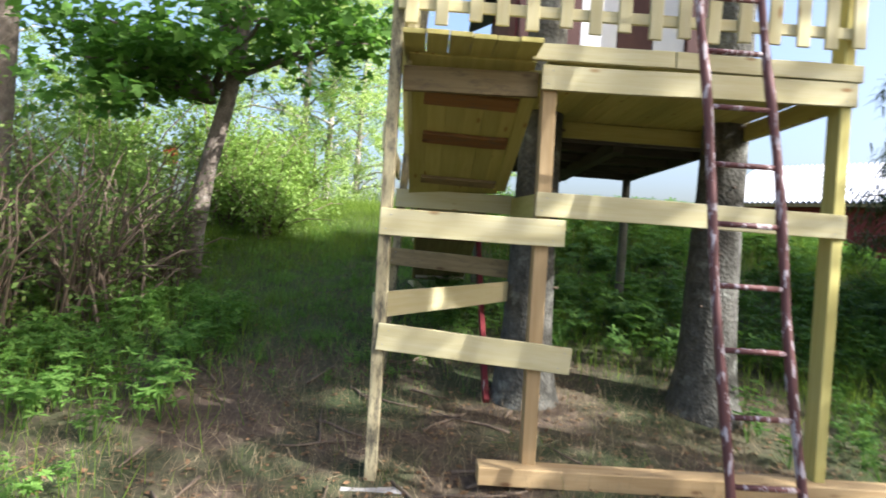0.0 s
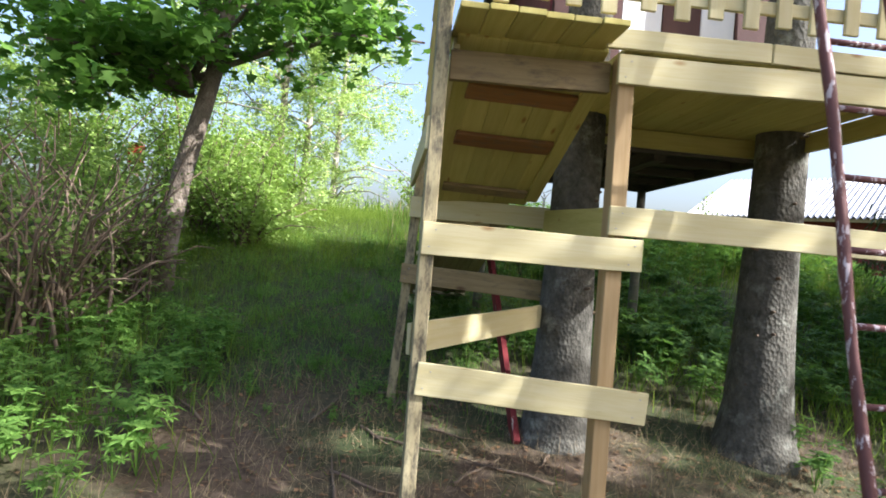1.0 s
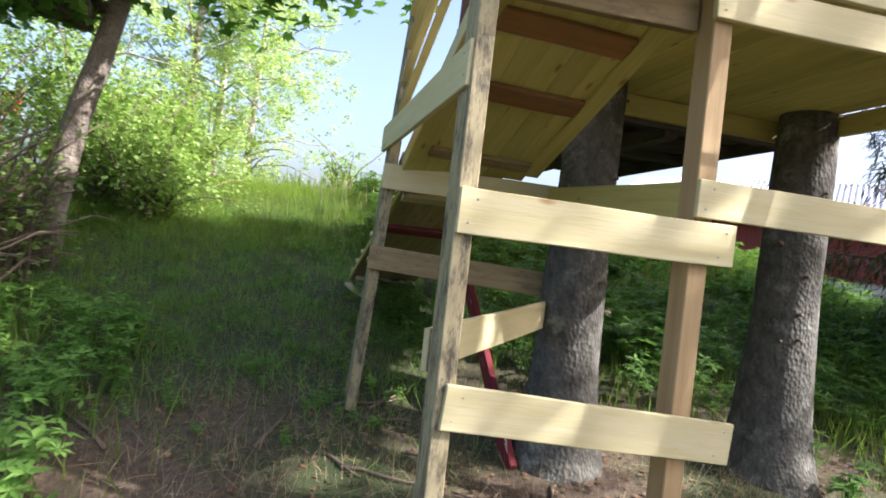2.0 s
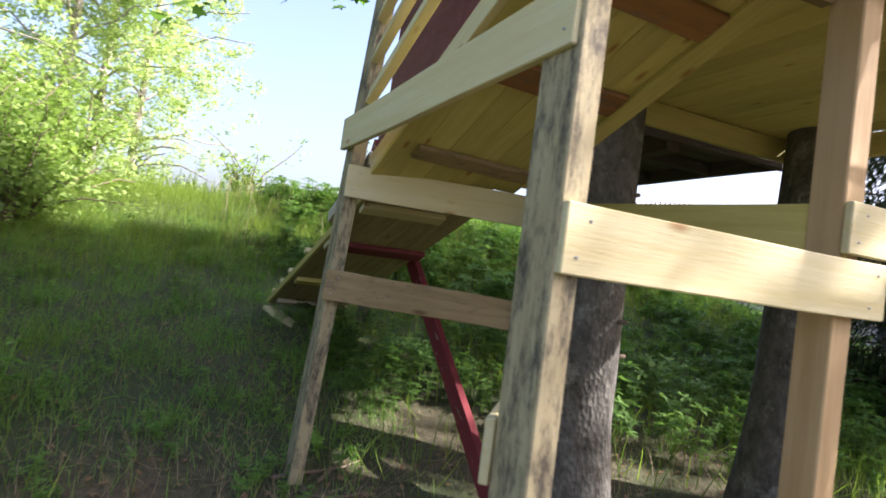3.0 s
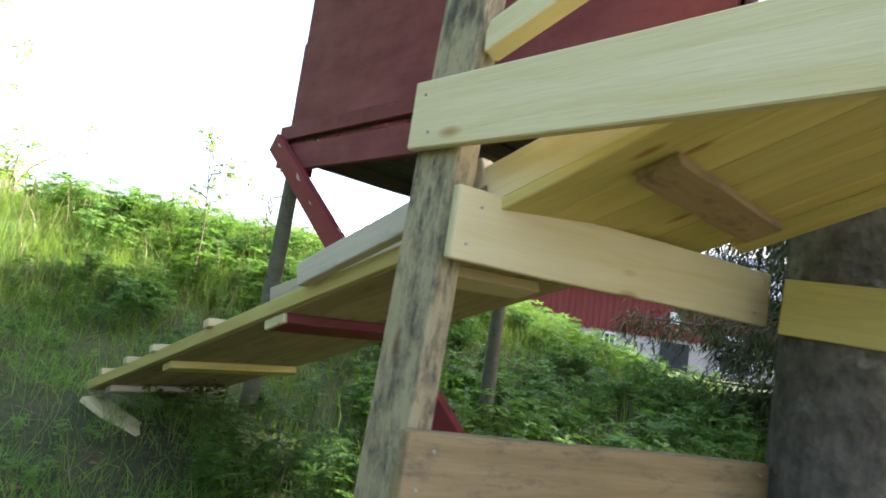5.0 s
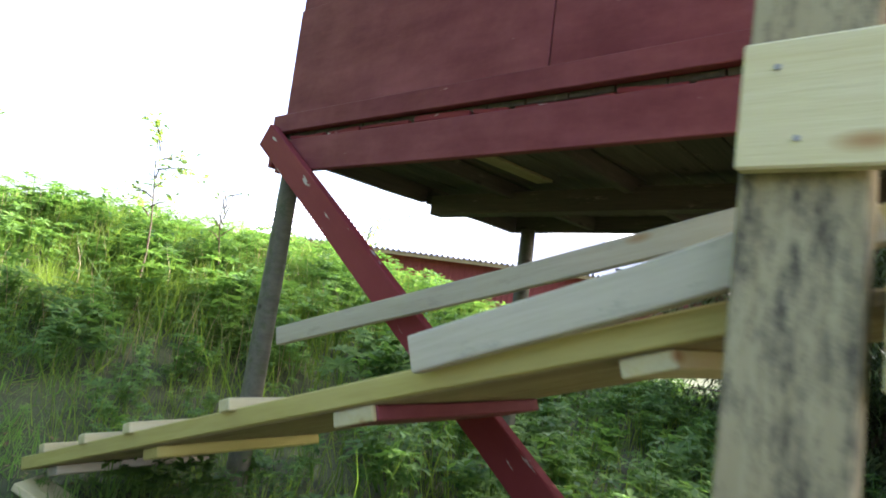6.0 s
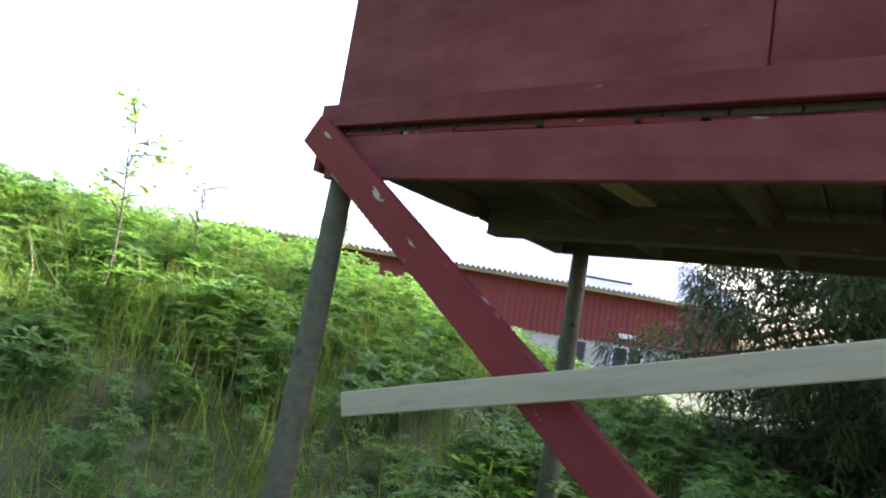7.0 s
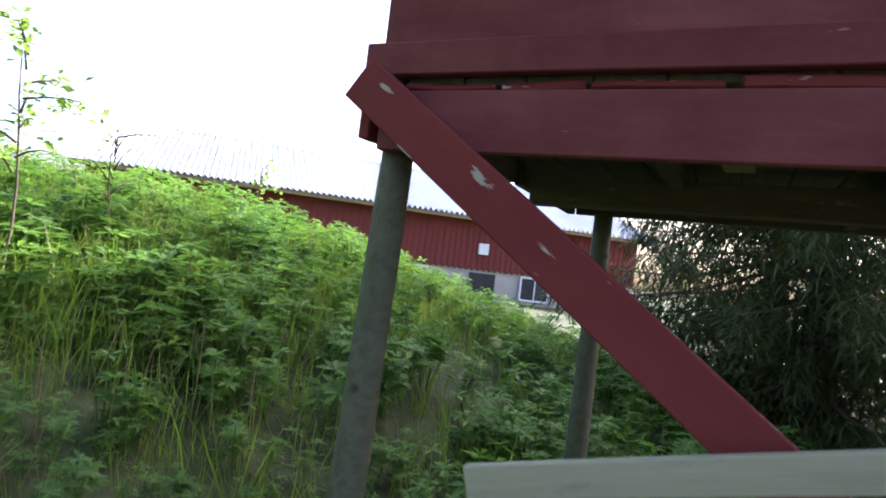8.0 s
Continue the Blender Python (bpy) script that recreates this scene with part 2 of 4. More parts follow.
def nails(ob, width, thick, ends=(1, 1), mid=0):
    """Nail heads on a board's outer face, two at each end."""
    if "m" not in NAILS:
        bm = bmesh.new()
        bmesh.ops.create_cone(bm, cap_ends=True, segments=8, radius1=0.0036, radius2=0.003, depth=0.004)
        NAILS["m"] = mesh_of(bm, "nail", STEEL)
    length = max(v.co.x for v in ob.data.vertices) * 2
    face = 1 if (PLACE[ob].to_3x3() @ Vector((0, 0, 1))).dot(Vector((-0.5, -1, 0.1))) > 0 else -1
    spots_ = [-length / 2 + 0.045] * ends[0] + [length / 2 - 0.05] * ends[1] + [length * (k + 1) / (mid + 1) - length / 2 for k in range(mid)]
    for j, x in enumerate(spots_):
        for sgn in (-1, 1):
            put(new("nail", NAILS["m"]), PLACE[ob] @ Matrix.Translation((x + 0.012 * sgn, sgn * width * (0.27 + 0.03 * (j % 2)), face * (thick / 2 + 0.001))), ob)


def tube_bm(points, radii, sides=10, wobble=0.0, seed=1, cap=True):
    bm = bmesh.new()
    r = random.Random(seed)
    rings = []
    pts = [Vector(p) for p in points]
    for i, (p, rad) in enumerate(zip(pts, radii)):
        d = (pts[min(i + 1, len(pts) - 1)] - pts[max(i - 1, 0)]).normalized()
        u = d.cross(Vector((0.31, 0.9, 0.12))).normalized()
        w = d.cross(u)
        rings.append([bm.verts.new(p + (u * math.cos(2 * math.pi * k / sides) + w * math.sin(2 * math.pi * k / sides)) * rad * (1 + r.uniform(-wobble, wobble))) for k in range(sides)])
    for a, b in zip(rings, rings[1:]):
        for k in range(sides):
            bm.faces.new((a[k], a[(k + 1) % sides], b[(k + 1) % sides], b[k]))
    if cap:
        bm.faces.new(rings[0][::-1])
        bm.faces.new(rings[-1])
    bmesh.ops.recalc_face_normals(bm, faces=bm.faces)
    return bm


def tri_mesh(name, verts, tris, mat):
    me = bpy.data.meshes.new(name)
    verts, tris = np.asarray(verts, dtype=np.float32), np.asarray(tris, dtype=np.int32)
    me.vertices.add(len(verts))
    me.vertices.foreach_set("co", verts.ravel())
    me.loops.add(tris.size)
    me.loops.foreach_set("vertex_index", tris.ravel())
    me.polygons.add(len(tris))
    me.polygons.foreach_set("loop_start", np.arange(0, tris.size, 3, dtype=np.int32))
    me.update(calc_edges=True)
    me.materials.append(mat)
    return me


def scatter(tv, tt, pos, scale, yaw, lean, leandir, stretch=None):
    """Copies of a template (verts, tris) at pos, each turned by yaw, leaned over and scaled; one vertex and one triangle array."""
    n = len(pos)
    v = np.repeat(tv[None], n, 0) * scale[:, None, None]
    if stretch is not None:
        v[:, :, 2] *= stretch[:, None]
    c, s = np.cos(yaw)[:, None], np.sin(yaw)[:, None]
    x, y, z = v[:, :, 0] * c - v[:, :, 1] * s, v[:, :, 0] * s + v[:, :, 1] * c, v[:, :, 2]
    ax, ay = np.cos(leandir)[:, None], np.sin(leandir)[:, None]
    along, across = x * ax + y * ay, -x * ay + y * ax
    cl, sl = np.cos(lean)[:, None], np.sin(lean)[:, None]
    along, z = along * cl + z * sl, -along * sl + z * cl
    out = np.stack([along * ax - across * ay, along * ay + across * ax, z], -1) + pos[:, None, :]
    tris = (tt[None] + (np.arange(n) * len(tv))[:, None, None]).reshape(-1, 3)
    return out.reshape(-1, 3), tris


def joined(sets):
    vs, ts, base = [], [], 0
    for v, t in sets:
        vs.append(v)
        ts.append(t + base)
        base += len(v)
    return np.concatenate(vs), np.concatenate(ts)


def smooth01(a, b, x):
    s = np.clip((x - a) / (b - a), 0, 1)
    return s * s * (3 - 2 * s)


HY = [-400, -10, 0, 3.4, 5.3, 7.3, 8.5, 10, 11.2, 12.5, 14, 18, 25, 40, 400]
HZ = [-1.5, -0.6, -0.15, 0.02, 0.33, 0.71, 1.03, 1.55, 1.93, 2.06, 2.03, 1.42, 0.4, 0.0, -0.2]


def height(x, y):
    """The ground's height: it climbs away from the front and crests behind the house."""
    x, y = np.asarray(x, float), np.asarray(y, float)
    z = sum(np.interp(y + d, HY, HZ) for d in (-0.8, -0.4, 0, 0.4, 0.8)) / 5
    up = smooth01(6.5, 12, y) * (1 - smooth01(20, 34, y))
    z = z - 0.17 * smooth01(1.4, -2.0, x) * up - 0.5 * smooth01(-2, -9, x) * up - 1.2 * smooth01(5.0, 11, x) * up
    z = z + 0.035 * np.sin(1.7 * x + 0.6 * y) * np.sin(1.3 * y - 0.5 * x + 1) + 0.015 * np.sin(5.1 * x + 2) * np.sin(4.3 * y)
    return z


def ground_z(x, y):
    return float(height(x, y))


# ---------------------------------------------------------------- ground
near = lambda a, b, s: list(np.arange(a, b, s))
far = [14, 17, 21, 26, 33, 42, 55, 75, 110, 180, 400]
gx = np.array([-v for v in far[::-1]] + near(-12, 13, 0.2) + far)
gy = np.array([-400, -180, -80, -40, -22, -14] + near(-9, 20, 0.2) + [21, 23, 26, 30, 36, 45, 60, 90, 160, 400])
GX, GY = np.meshgrid(gx, gy)
GV = np.stack([GX, GY, height(GX, GY)], -1).reshape(-1, 3)
ni, nj = len(gy), len(gx)
ii, jj = np.meshgrid(np.arange(ni - 1), np.arange(nj - 1), indexing="ij")
q = (ii * nj + jj).ravel()
GT = np.concatenate([np.stack([q, q + 1, q + nj + 1], -1), np.stack([q, q + nj + 1, q + nj], -1)])
gm = tri_mesh("ground", GV, GT, SOIL)
gm.polygons.foreach_set("use_smooth", [True] * len(gm.polygons))
tagged(new("ground", gm), "sloping ground of trodden soil, straw and rough grass", "ground", kind="structure")

# ---------------------------------------------------------------- the platform
Y0 = 3.43                     # front of the rungs and rails
platform = thing("wooden_platform", (1.3, 4.2, 0.1), "raised platform of new pine boards on timber posts", "platform")


def post(name, x, y, z0, z1, wx, wy, mat, parent, lean=(0, 0), label=""):
    return board(name, (x, y, z0), (x + lean[0], y + lean[1], z1), wx, wy, mat, parent, side=(1, 0, 0), label=label, bevel=0.004, warp=0.003)


P2 = (0.845, Y0 + 0.062)
P3 = (2.455, Y0 + 0.062)
post("post", 0.038, 3.508, 0.03, 3.3, 0.062, 0.142, POST, platform, (-0.02, 0), "weathered corner post with dark mould stains")
post("post", P2[0] + 0.03, P2[1], 0.14, 2.30, 0.075, 0.098, POST_CLEAN, platform, (-0.025, 0))
post("post", P3[0], P3[1], 0.13, 3.2, 0.06, 0.12, PINE_DULL, platform)
# rungs nailed across the two left posts
nails(board("rung", (0.0, Y0, 1.4135), (0.981, Y0, 1.413), 0.143, 0.022, PINE, platform, label="pale new pine board nailed across two posts"), 0.138, 0.022)
nails(board("rung", (0.026, Y0, 0.807), (1.058, Y0, 0.737), 0.142, 0.022, PINE, platform, label="pale pine board nailed slightly askew across two posts"), 0.138, 0.022)
nails(board("front_rail", (0.815, Y0 - 0.003, 1.561), (2.49, Y0 - 0.003, 1.552), 0.13, 0.022, PINE, platform), 0.13, 0.022)
board("brace", (-0.015, 3.58, 0.952), (0.865, 4.70, 1.005), 0.143, 0.022, PINE, platform)
board("side_rail", (0.842, Y0 + 0.012, 1.552), (0.885, 4.84, 1.628), 0.14, 0.028, PINE_DULL, platform)
# front fascia, deck edge and beams
nails(board("fascia", (0.80, Y0 - 0.002, 2.23), (2.50, Y0 - 0.002, 2.265), 0.13, 0.028, PINE, platform, warp=0.008), 0.13, 0.028)
board("deck_edge", (0.74, Y0 - 0.006, 2.362), (1.50, Y0 - 0.006, 2.372), 0.088, 0.028, PINE, platform, warp=0.004)
board("deck_edge", (1.505, Y0 - 0.008, 2.37), (2.52, Y0 - 0.008, 2.375), 0.09, 0.028, PINE, platform, warp=0.006)
board("beam", (0.065, 3.535, 2.198), (0.80, 3.535, 2.213), 0.135, 0.04, GREYBROWN, platform, label="aged grey-brown cross beam")
board("beam", (0.84, 4.92, 2.258), (2.62, 4.92, 2.258), 0.12, 0.04, PINE_DULL, platform)
board("beam", (2.48, 3.46, 2.262), (2.48, 4.90, 2.262), 0.12, 0.04, PINE_DULL, platform)
for k in range(13):
    x = 0.90 + k * 0.125
    board("deck_plank", (x, Y0 + 0.012, 2.335), (x, 4.94, 2.335), 0.121, 0.026, PINE_DULL, platform, side=(1, 0, 0), warp=0.002)
for k in range(6):
    x = 0.12 + k * 0.117
    board("deck_plank", (x, 3.20 + 0.012 * math.sin(5 * k), 2.348), (x, 3.75, 2.348), 0.113, 0.026, PINE_DULL, platform, side=(1, 0, 0), warp=0.001)

# picket fence along the front
fence = thing("picket_fence", (1.3, Y0, 2.45), "fence of short pale pine pickets on two rails", "fence")
board("fence_rail", (0.02, Y0 - 0.02, 2.555), (2.50, Y0 - 0.02, 2.58), 0.06, 0.022, PINE, fence)
board("fence_rail", (0.02, Y0 - 0.02, 3.02), (2.50, Y0 - 0.02, 3.05), 0.06, 0.022, PINE, fence)
rp = random.Random(4)
for k in range(16):
    x = 0.10 + k * 0.158 + rp.uniform(-0.012, 0.012)
    zb = 2.462 + 0.01 * x + rp.uniform(-0.02, 0.02)
    board("picket", (x, Y0 - 0.043, zb), (x + rp.uniform(-0.01, 0.01), Y0 - 0.043, 3.2), 0.068, 0.02, PINE, fence, side=(1, 0, 0), warp=0.002)

# concrete blocks and sill beam under the posts
for x, y, w in ((0.05, Y0 + 0.04, 0.34), (0.83, Y0 + 0.03, 0.34)):
    ob = new("concrete_block", mesh_of(box_bm(w, 0.3, 0.2, 0.012), "concrete_block", CONCRETE))
    put(ob, pose(x, y, -0.07, 0, 0, 4))
    tagged(ob, "rough grey concrete footing block on the soil", "concrete block", "post footings")
sill = new("sill_beam", mesh_of(box_bm(2.9, 0.14, 0.095, 0.005, 6, 0.006, 3), "sill_beam", POST_CLEAN))
put(sill, pose(2.05, Y0 + 0.0, 0.125, 0, 0, 0))
tagged(sill, "reddish-brown timber sill beam lying on concrete and soil", "beam")

# ---------------------------------------------------------------- the ramp
ramp_thing = thing("ramp", (0.5, 5.6, 0.9), "sloping ramp of pine planks with cleats, leading up to the platform", "ramp")


def on_slope(x, y, y0, z0, slope, off=0.0):
    return (x, y, z0 - slope * (y - y0) + off)


UP = dict(y0=3.82, z0=2.212, slope=0.384)
LOW = dict(y0=5.97, z0=1.445, slope=0.322)
for k in range(6):
    x = 0.145 + 0.115 * k
    board("upper_plank", on_slope(x, 3.5, **UP), on_slope(x, 5.17 - 0.22 * (x - 0.1), **UP), 0.115, 0.024, PINE_DULL, ramp_thing, side=(1, 0, 0), warp=0.001)
board("kerb", (0.09, 3.56, 2.322), (0.108, 5.16, 1.758), 0.085, 0.03, PINE, ramp_thing, label="pine kerb board along the ramp's outer edge")
board("kerb", (0.108, 5.17, 1.79), (0.115, 5.86, 1.54), 0.068, 0.035, PINE_PALE, ramp_thing, label="pale dry kerb board along the ramp's outer edge")
board("stringer", on_slope(0.79, 3.55, off=-0.024, **UP), on_slope(0.79, 4.93, off=-0.024, **UP), 0.085, 0.024, PINE_DULL, ramp_thing, side=(1, 0, 0))
for y, mat in ((3.84, CLEAT), (4.26, CLEAT), (4.83, GREYBROWN)):
    board("cleat", on_slope(0.18, y, off=-0.028, **UP), on_slope(0.74, y + 0.02, off=-0.028, **UP), 0.12 if y < 4.5 else 0.09, 0.024, mat, ramp_thing, side=(0, 1, -0.4), label="brown cleat under the planks")
for k in range(5):
    x = 0.225 + 0.116 * k
    board("lower_plank", on_slope(x, 5.12, **LOW), on_slope(x - 0.03, 7.66, **LOW), 0.115, 0.024, LOWWOOD, ramp_thing, side=(1, 0, 0), warp=0.001)
board("stringer", on_slope(0.163, 5.2, off=0.012, **LOW), on_slope(0.135, 7.66, off=0.012, **LOW), 0.03, 0.045, PINE_DULL, ramp_thing, side=(1, 0, 0))
for y, mat, x1 in ((6.04, RED, 0.745), (5.45, PINE, 0.6), (6.85, PINE_DULL, 0.72), (7.5, PINE_PALE, 0.72)):
    board("cleat", on_slope(0.165, y, off=-0.03, **LOW), on_slope(x1, y - 0.02, off=-0.03, **LOW), 0.12 if mat is RED else 0.09, 0.03, mat, ramp_thing, side=(0, 1, -0.33), label="dark red painted cleat" if mat is RED else "")
for y in (7.5, 7.2, 6.92, 6.45):
    board("foot_cleat", on_slope(0.118, y, off=0.05, **LOW), on_slope(0.72, y - 0.03, off=0.045, **LOW), 0.05, 0.03, PINE, ramp_thing, side=(0, 1, -0.33))
board("foot_board", (0.13, 7.61, 0.862), (0.31, 7.33, 0.74), 0.13, 0.028, PINE, ramp_thing, side=(1, 0.6, 0), label="pale pine plank propping the ramp's foot")
board("cleat_end", on_slope(0.152, 6.041, off=-0.03, **LOW), on_slope(0.166, 6.041, off=-0.03, **LOW), 0.118, 0.031, PINE, ramp_thing, side=(0, 1, -0.33), label="bare pale cut end of a painted cleat", warp=0.0)
# handrails on the house side of the ramp
board("handrail", (0.668, 7.03, 1.47), (0.68, 5.32, 1.938), 0.065, 0.028, PINE_PALE, ramp_thing, label="dry pale handrail between ramp and playhouse")

# ---------------------------------------------------------------- side gallery frame
gallery = thing("gallery_frame", (0.15, 5.25, 0.4), "timber side frame with a leaning post and pine rails", "railing")
board("post", (-0.035, 5.232, 0.25), (0.118, 5.242, 3.3), 0.062, 0.13, POST, gallery, side=(1, 0, 0), label="leaning grey-brown post", bevel=0.004)
nails(board("side_rail", (-0.008, 3.452, 1.872), (-0.008, 5.298, 1.89), 0.147, 0.024, PINE, gallery, label="broad pale pine rail along the ramp"), 0.138, 0.024)
nails(board("cross_rail", (-0.01, 5.14, 1.663), (0.985, 4.92, 1.65), 0.144, 0.024, PINE, gallery), 0.142, 0.024)
nails(board("cross_rail", (-0.034, 5.16, 1.197), (0.96, 4.88, 1.158), 0.136, 0.035, GREYBROWN, gallery, label="old stained brown cross rail"), 0.132, 0.035)
# slats that follow the ramp's slope
for k in range(6):
    z = 2.035 + 0.19 * k
    board("side_slat", (0.05, 3.585, z + 0.58), (0.06, 5.17, z + 0.025), 0.085, 0.042, PINE, gallery, side=(0.25, 0, 1))

# ---------------------------------------------------------------- the red playhouse
house = thing("playhouse", (1.9, 6.4, 2.2), "small dark red painted wooden playhouse on round posts", "playhouse")
HX0, HX1, HYF, HYB = 0.80, 2.56, 4.98, 7.42
for k in range(3):
    z, o = 2.375 + k * 0.5, 0.012 * k
    board("wall_panel", (HX0 + 0.025 + o, HYF + 0.02, z + 0.25), (HX0 + 0.025 + o, 6.095, z + 0.25), 0.515, 0.02, RED, house, warp=0.0, bevel=0.002)
    board("wall_panel", (HX0 + 0.025 + o, 6.1, z + 0.25), (HX0 + 0.025 + o, 7.417 + 0.5 * o, z + 0.25), 0.515, 0.02, RED, house, warp=0.0, bevel=0.002)
    board("wall_panel", (HX0 + 0.03 + o, 7.428 + 0.5 * o, z + 0.25), (HX1 - o, 7.428 + 0.5 * o, z + 0.25), 0.51, 0.02, RED, house, warp=0.0, bevel=0.002)
    board("wall_panel", (HX1 - o, HYF + 0.02, z + 0.25), (HX1 - o, 7.416 + 0.5 * o, z + 0.25), 0.51, 0.02, RED, house, warp=0.0, bevel=0.002)
board("base_board", (HX0 - 0.002, 4.96, 2.35), (HX0 - 0.002, 7.455, 2.35), 0.078, 0.035, RED, house, warp=0.002)
r_h = random.Random(12)
y = 4.98
while y < 7.3:
    ln = r_h.uniform(0.1, 0.34)
    dx = 0.012 + r_h.uniform(0.0, 0.016)
    board("packing_strip", (HX0 + dx, y, 2.29 + r_h.uniform(-0.006, 0.004)), (HX0 + dx + r_h.uniform(-0.008, 0.008), min(y + ln, 7.38), 2.29 + r_h.uniform(-0.006, 0.004)), r_h.uniform(0.014, 0.026), 0.02, RED_CHIP, house, warp=0.003, bevel=0.004)
    y += ln + r_h.uniform(0.004, 0.03)
board("skirt_board", (HX0, 4.96, 2.204), (HX0, 7.40, 2.204), 0.14, 0.03, RED, house, warp=0.003)
board("base_board", (HX1 + 0.004, 4.98, 2.345), (HX1 + 0.004, HYB - 0.04, 2.345), 0.09, 0.03, RED, house)
board("base_board", (HX0 + 0.02, HYB + 0.014, 2.345), (HX1 + 0.02, HYB + 0.014, 2.345), 0.08, 0.035, RED, house)
board("skirt_board", (HX0 + 0.02, HYB - 0.03, 2.27), (1.74, HYB - 0.03, 2.265), 0.1, 0.04, UNDERFLOOR, house)
board("skirt_board", (1.74, HYB - 0.06, 2.258), (HX1 + 0.02, HYB - 0.06, 2.253), 0.1, 0.04, UNDERFLOOR, house)
board("skirt_board", (HX1, 4.98, 2.25), (HX1, HYB - 0.09, 2.25), 0.1, 0.03, UNDERFLOOR, house)
board("joist", (HX0 + 0.03, 5.02, 2.235), (HX1 - 0.02, 5.02, 2.235), 0.1, 0.045, UNDERFLOOR, house)
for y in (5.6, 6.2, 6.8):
    board("joist", (HX0 + 0.03, y, 2.25), (HX1 - 0.02, y, 2.25), 0.07, 0.045, UNDERFLOOR, house)
board("bearer", (1.72, 5.05, 2.19), (1.74, 7.3, 2.19), 0.1, 0.09, UNDERFLOOR, house)
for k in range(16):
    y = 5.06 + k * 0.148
    board("floor_board", (HX0 + 0.02, y, 2.305), (HX1 - 0.02, y, 2.305), 0.144, 0.022, UNDERFLOOR, house, side=(0, 1, 0), warp=0.0)
board("floor_patch", (1.2, 6.65, 2.287), (1.7, 6.62, 2.287), 0.09, 0.014, LOWWOOD, house, side=(0, 1, 0), warp=0.0, label="pale board nailed under the floor")
# front wall seen over the deck
for k, (x0, x1, mat) in enumerate(((0.84, 1.10, DARKWALL), (1.105, 1.21, GREYWHITE), (1.215, 1.33, DARKWALL), (1.335, 1.62, GREYWHITE), (1.625, 1.9, DARKWALL), (1.905, 2.15, GREYWHITE), (2.155, 2.55, DARKWALL))):
    board("front_panel", ((x0 + x1) / 2, HYF + 0.005 * (k % 2), 2.38), ((x0 + x1) / 2, HYF + 0.005 * (k % 2), 3.88), x1 - x0, 0.022, mat, house, side=(1, 0, 0), warp=0.0)
# roof
for sgn in (-1, 1):
    board("roof", (1.68 + sgn * 0.53, 4.8, 4.14), (1.68 + sgn * 0.53, 7.6, 4.14), 1.24, 0.04, BLACKSTUFF, house, side=(1, 0, -sgn * 0.5), warp=0)
for y in (HYF + 0.03, HYB - 0.07):
    bm = bmesh.new()
    vs = [bm.verts.new((x, yy, z)) for yy in (y - 0.01, y + 0.01) for x, z in ((HX0 + 0.04, 3.86), (HX1 - 0.04, 3.86), (1.68, 4.34))]
    bm.faces.new(vs[:3])
    bm.faces.new(vs[3:])
    for a, b in ((0, 1), (1, 2), (2, 0)):
        bm.faces.new((vs[a], vs[b], vs[b + 3], vs[a + 3]))
    bmesh.ops.recalc_face_normals(bm, faces=bm.faces)
    part("gable", bm, RED, house, m=Matrix())
# diagonal brace and round posts
board("brace", (HX0 - 0.04, 7.445, 2.295), (HX0 - 0.04, 4.62, 0.19), 0.108, 0.04, RED_CHIP, house, side=(0, 1, 1), label="dark red diagonal brace with chipped paint")
board("end_block", (HX0 - 0.015, 7.44, 2.2), (HX0 + 0.2, 7.44, 2.2), 0.08, 0.03, RED_CHIP, house)
for x, y, z1, lean, rad in ((0.845, 7.435, 2.16, (0.015, -0.055), 0.051), (2.465, 7.188, 2.2, (0, -0.01), 0.054)):
    z0 = ground_z(x, y) - 0.2
    pts = [(x + lean[0] * u + 0.006 * math.sin(3 * u), y + lean[1] * u, z0 + (z1 - z0) * u) for u in np.linspace(0, 1, 8)]
    part("round_post", tube_bm(pts, [rad - 0.011 * u for u in np.linspace(0, 1, 8)], 14, 0.03, 5), GREENPOST, house, "weathered green-grey round post", Matrix(), True)

# ---------------------------------------------------------------- ladder
ladder = thing("ladder", (1.7, 2.6, 0.0), "old wooden ladder with flaking dark red paint leaning on the platform", "ladder")


def on_ladder(s, side):
    """s runs from the foot (0) to the top (1)."""
    return (1.59 - 0.13 * s + side * 0.312, 2.60 + 0.66 * s, -0.03 + 3.3 * s)


for side in (0, 1):
    pts = [Vector(on_ladder(s, side)) + Vector((0.008 * math.sin(13 * s + side), 0, 0)) for s in np.linspace(0, 1, 24)]
    part("rail", tube_bm(pts, [0.022 + 0.0025 * math.sin(31 * s) for s in np.linspace(0, 1, 24)], 9, 0.12, 8 + side), LADDER, ladder, m=Matrix(), smooth=True)
for k in range(11):
    s = 0.043 + k * 0.0836
    a, b = on_ladder(s, 0), on_ladder(s, 1)
    part("rung", tube_bm([a, b], [0.013, 0.013], 8), LADDER, ladder, m=Matrix(), smooth=True)


# ---------------------------------------------------------------- trees
LEAF_Q = (np.array([(0, 0, 0), (0.32, 0.5, 0.06), (0, 1, -0.05), (-0.32, 0.5, 0.06)], float), np.array([(0, 1, 2), (0, 2, 3)]))
LOBED = (np.array([(0, 0, 0), (0.42, 0.12, 0.03), (0.3, 0.36, 0), (0.62, 0.62, -0.06), (0.25, 0.64, 0.02), (0, 1.05, -0.1), (-0.25, 0.64, 0.02), (-0.62, 0.62, -0.06), (-0.3, 0.36, 0), (-0.42, 0.12, 0.03)], float),
         np.array([(0, 1, 2), (2, 3, 4), (0, 2, 4), (4, 5, 6), (0, 4, 6), (6, 7, 8), (0, 6, 8), (0, 8, 9)]))


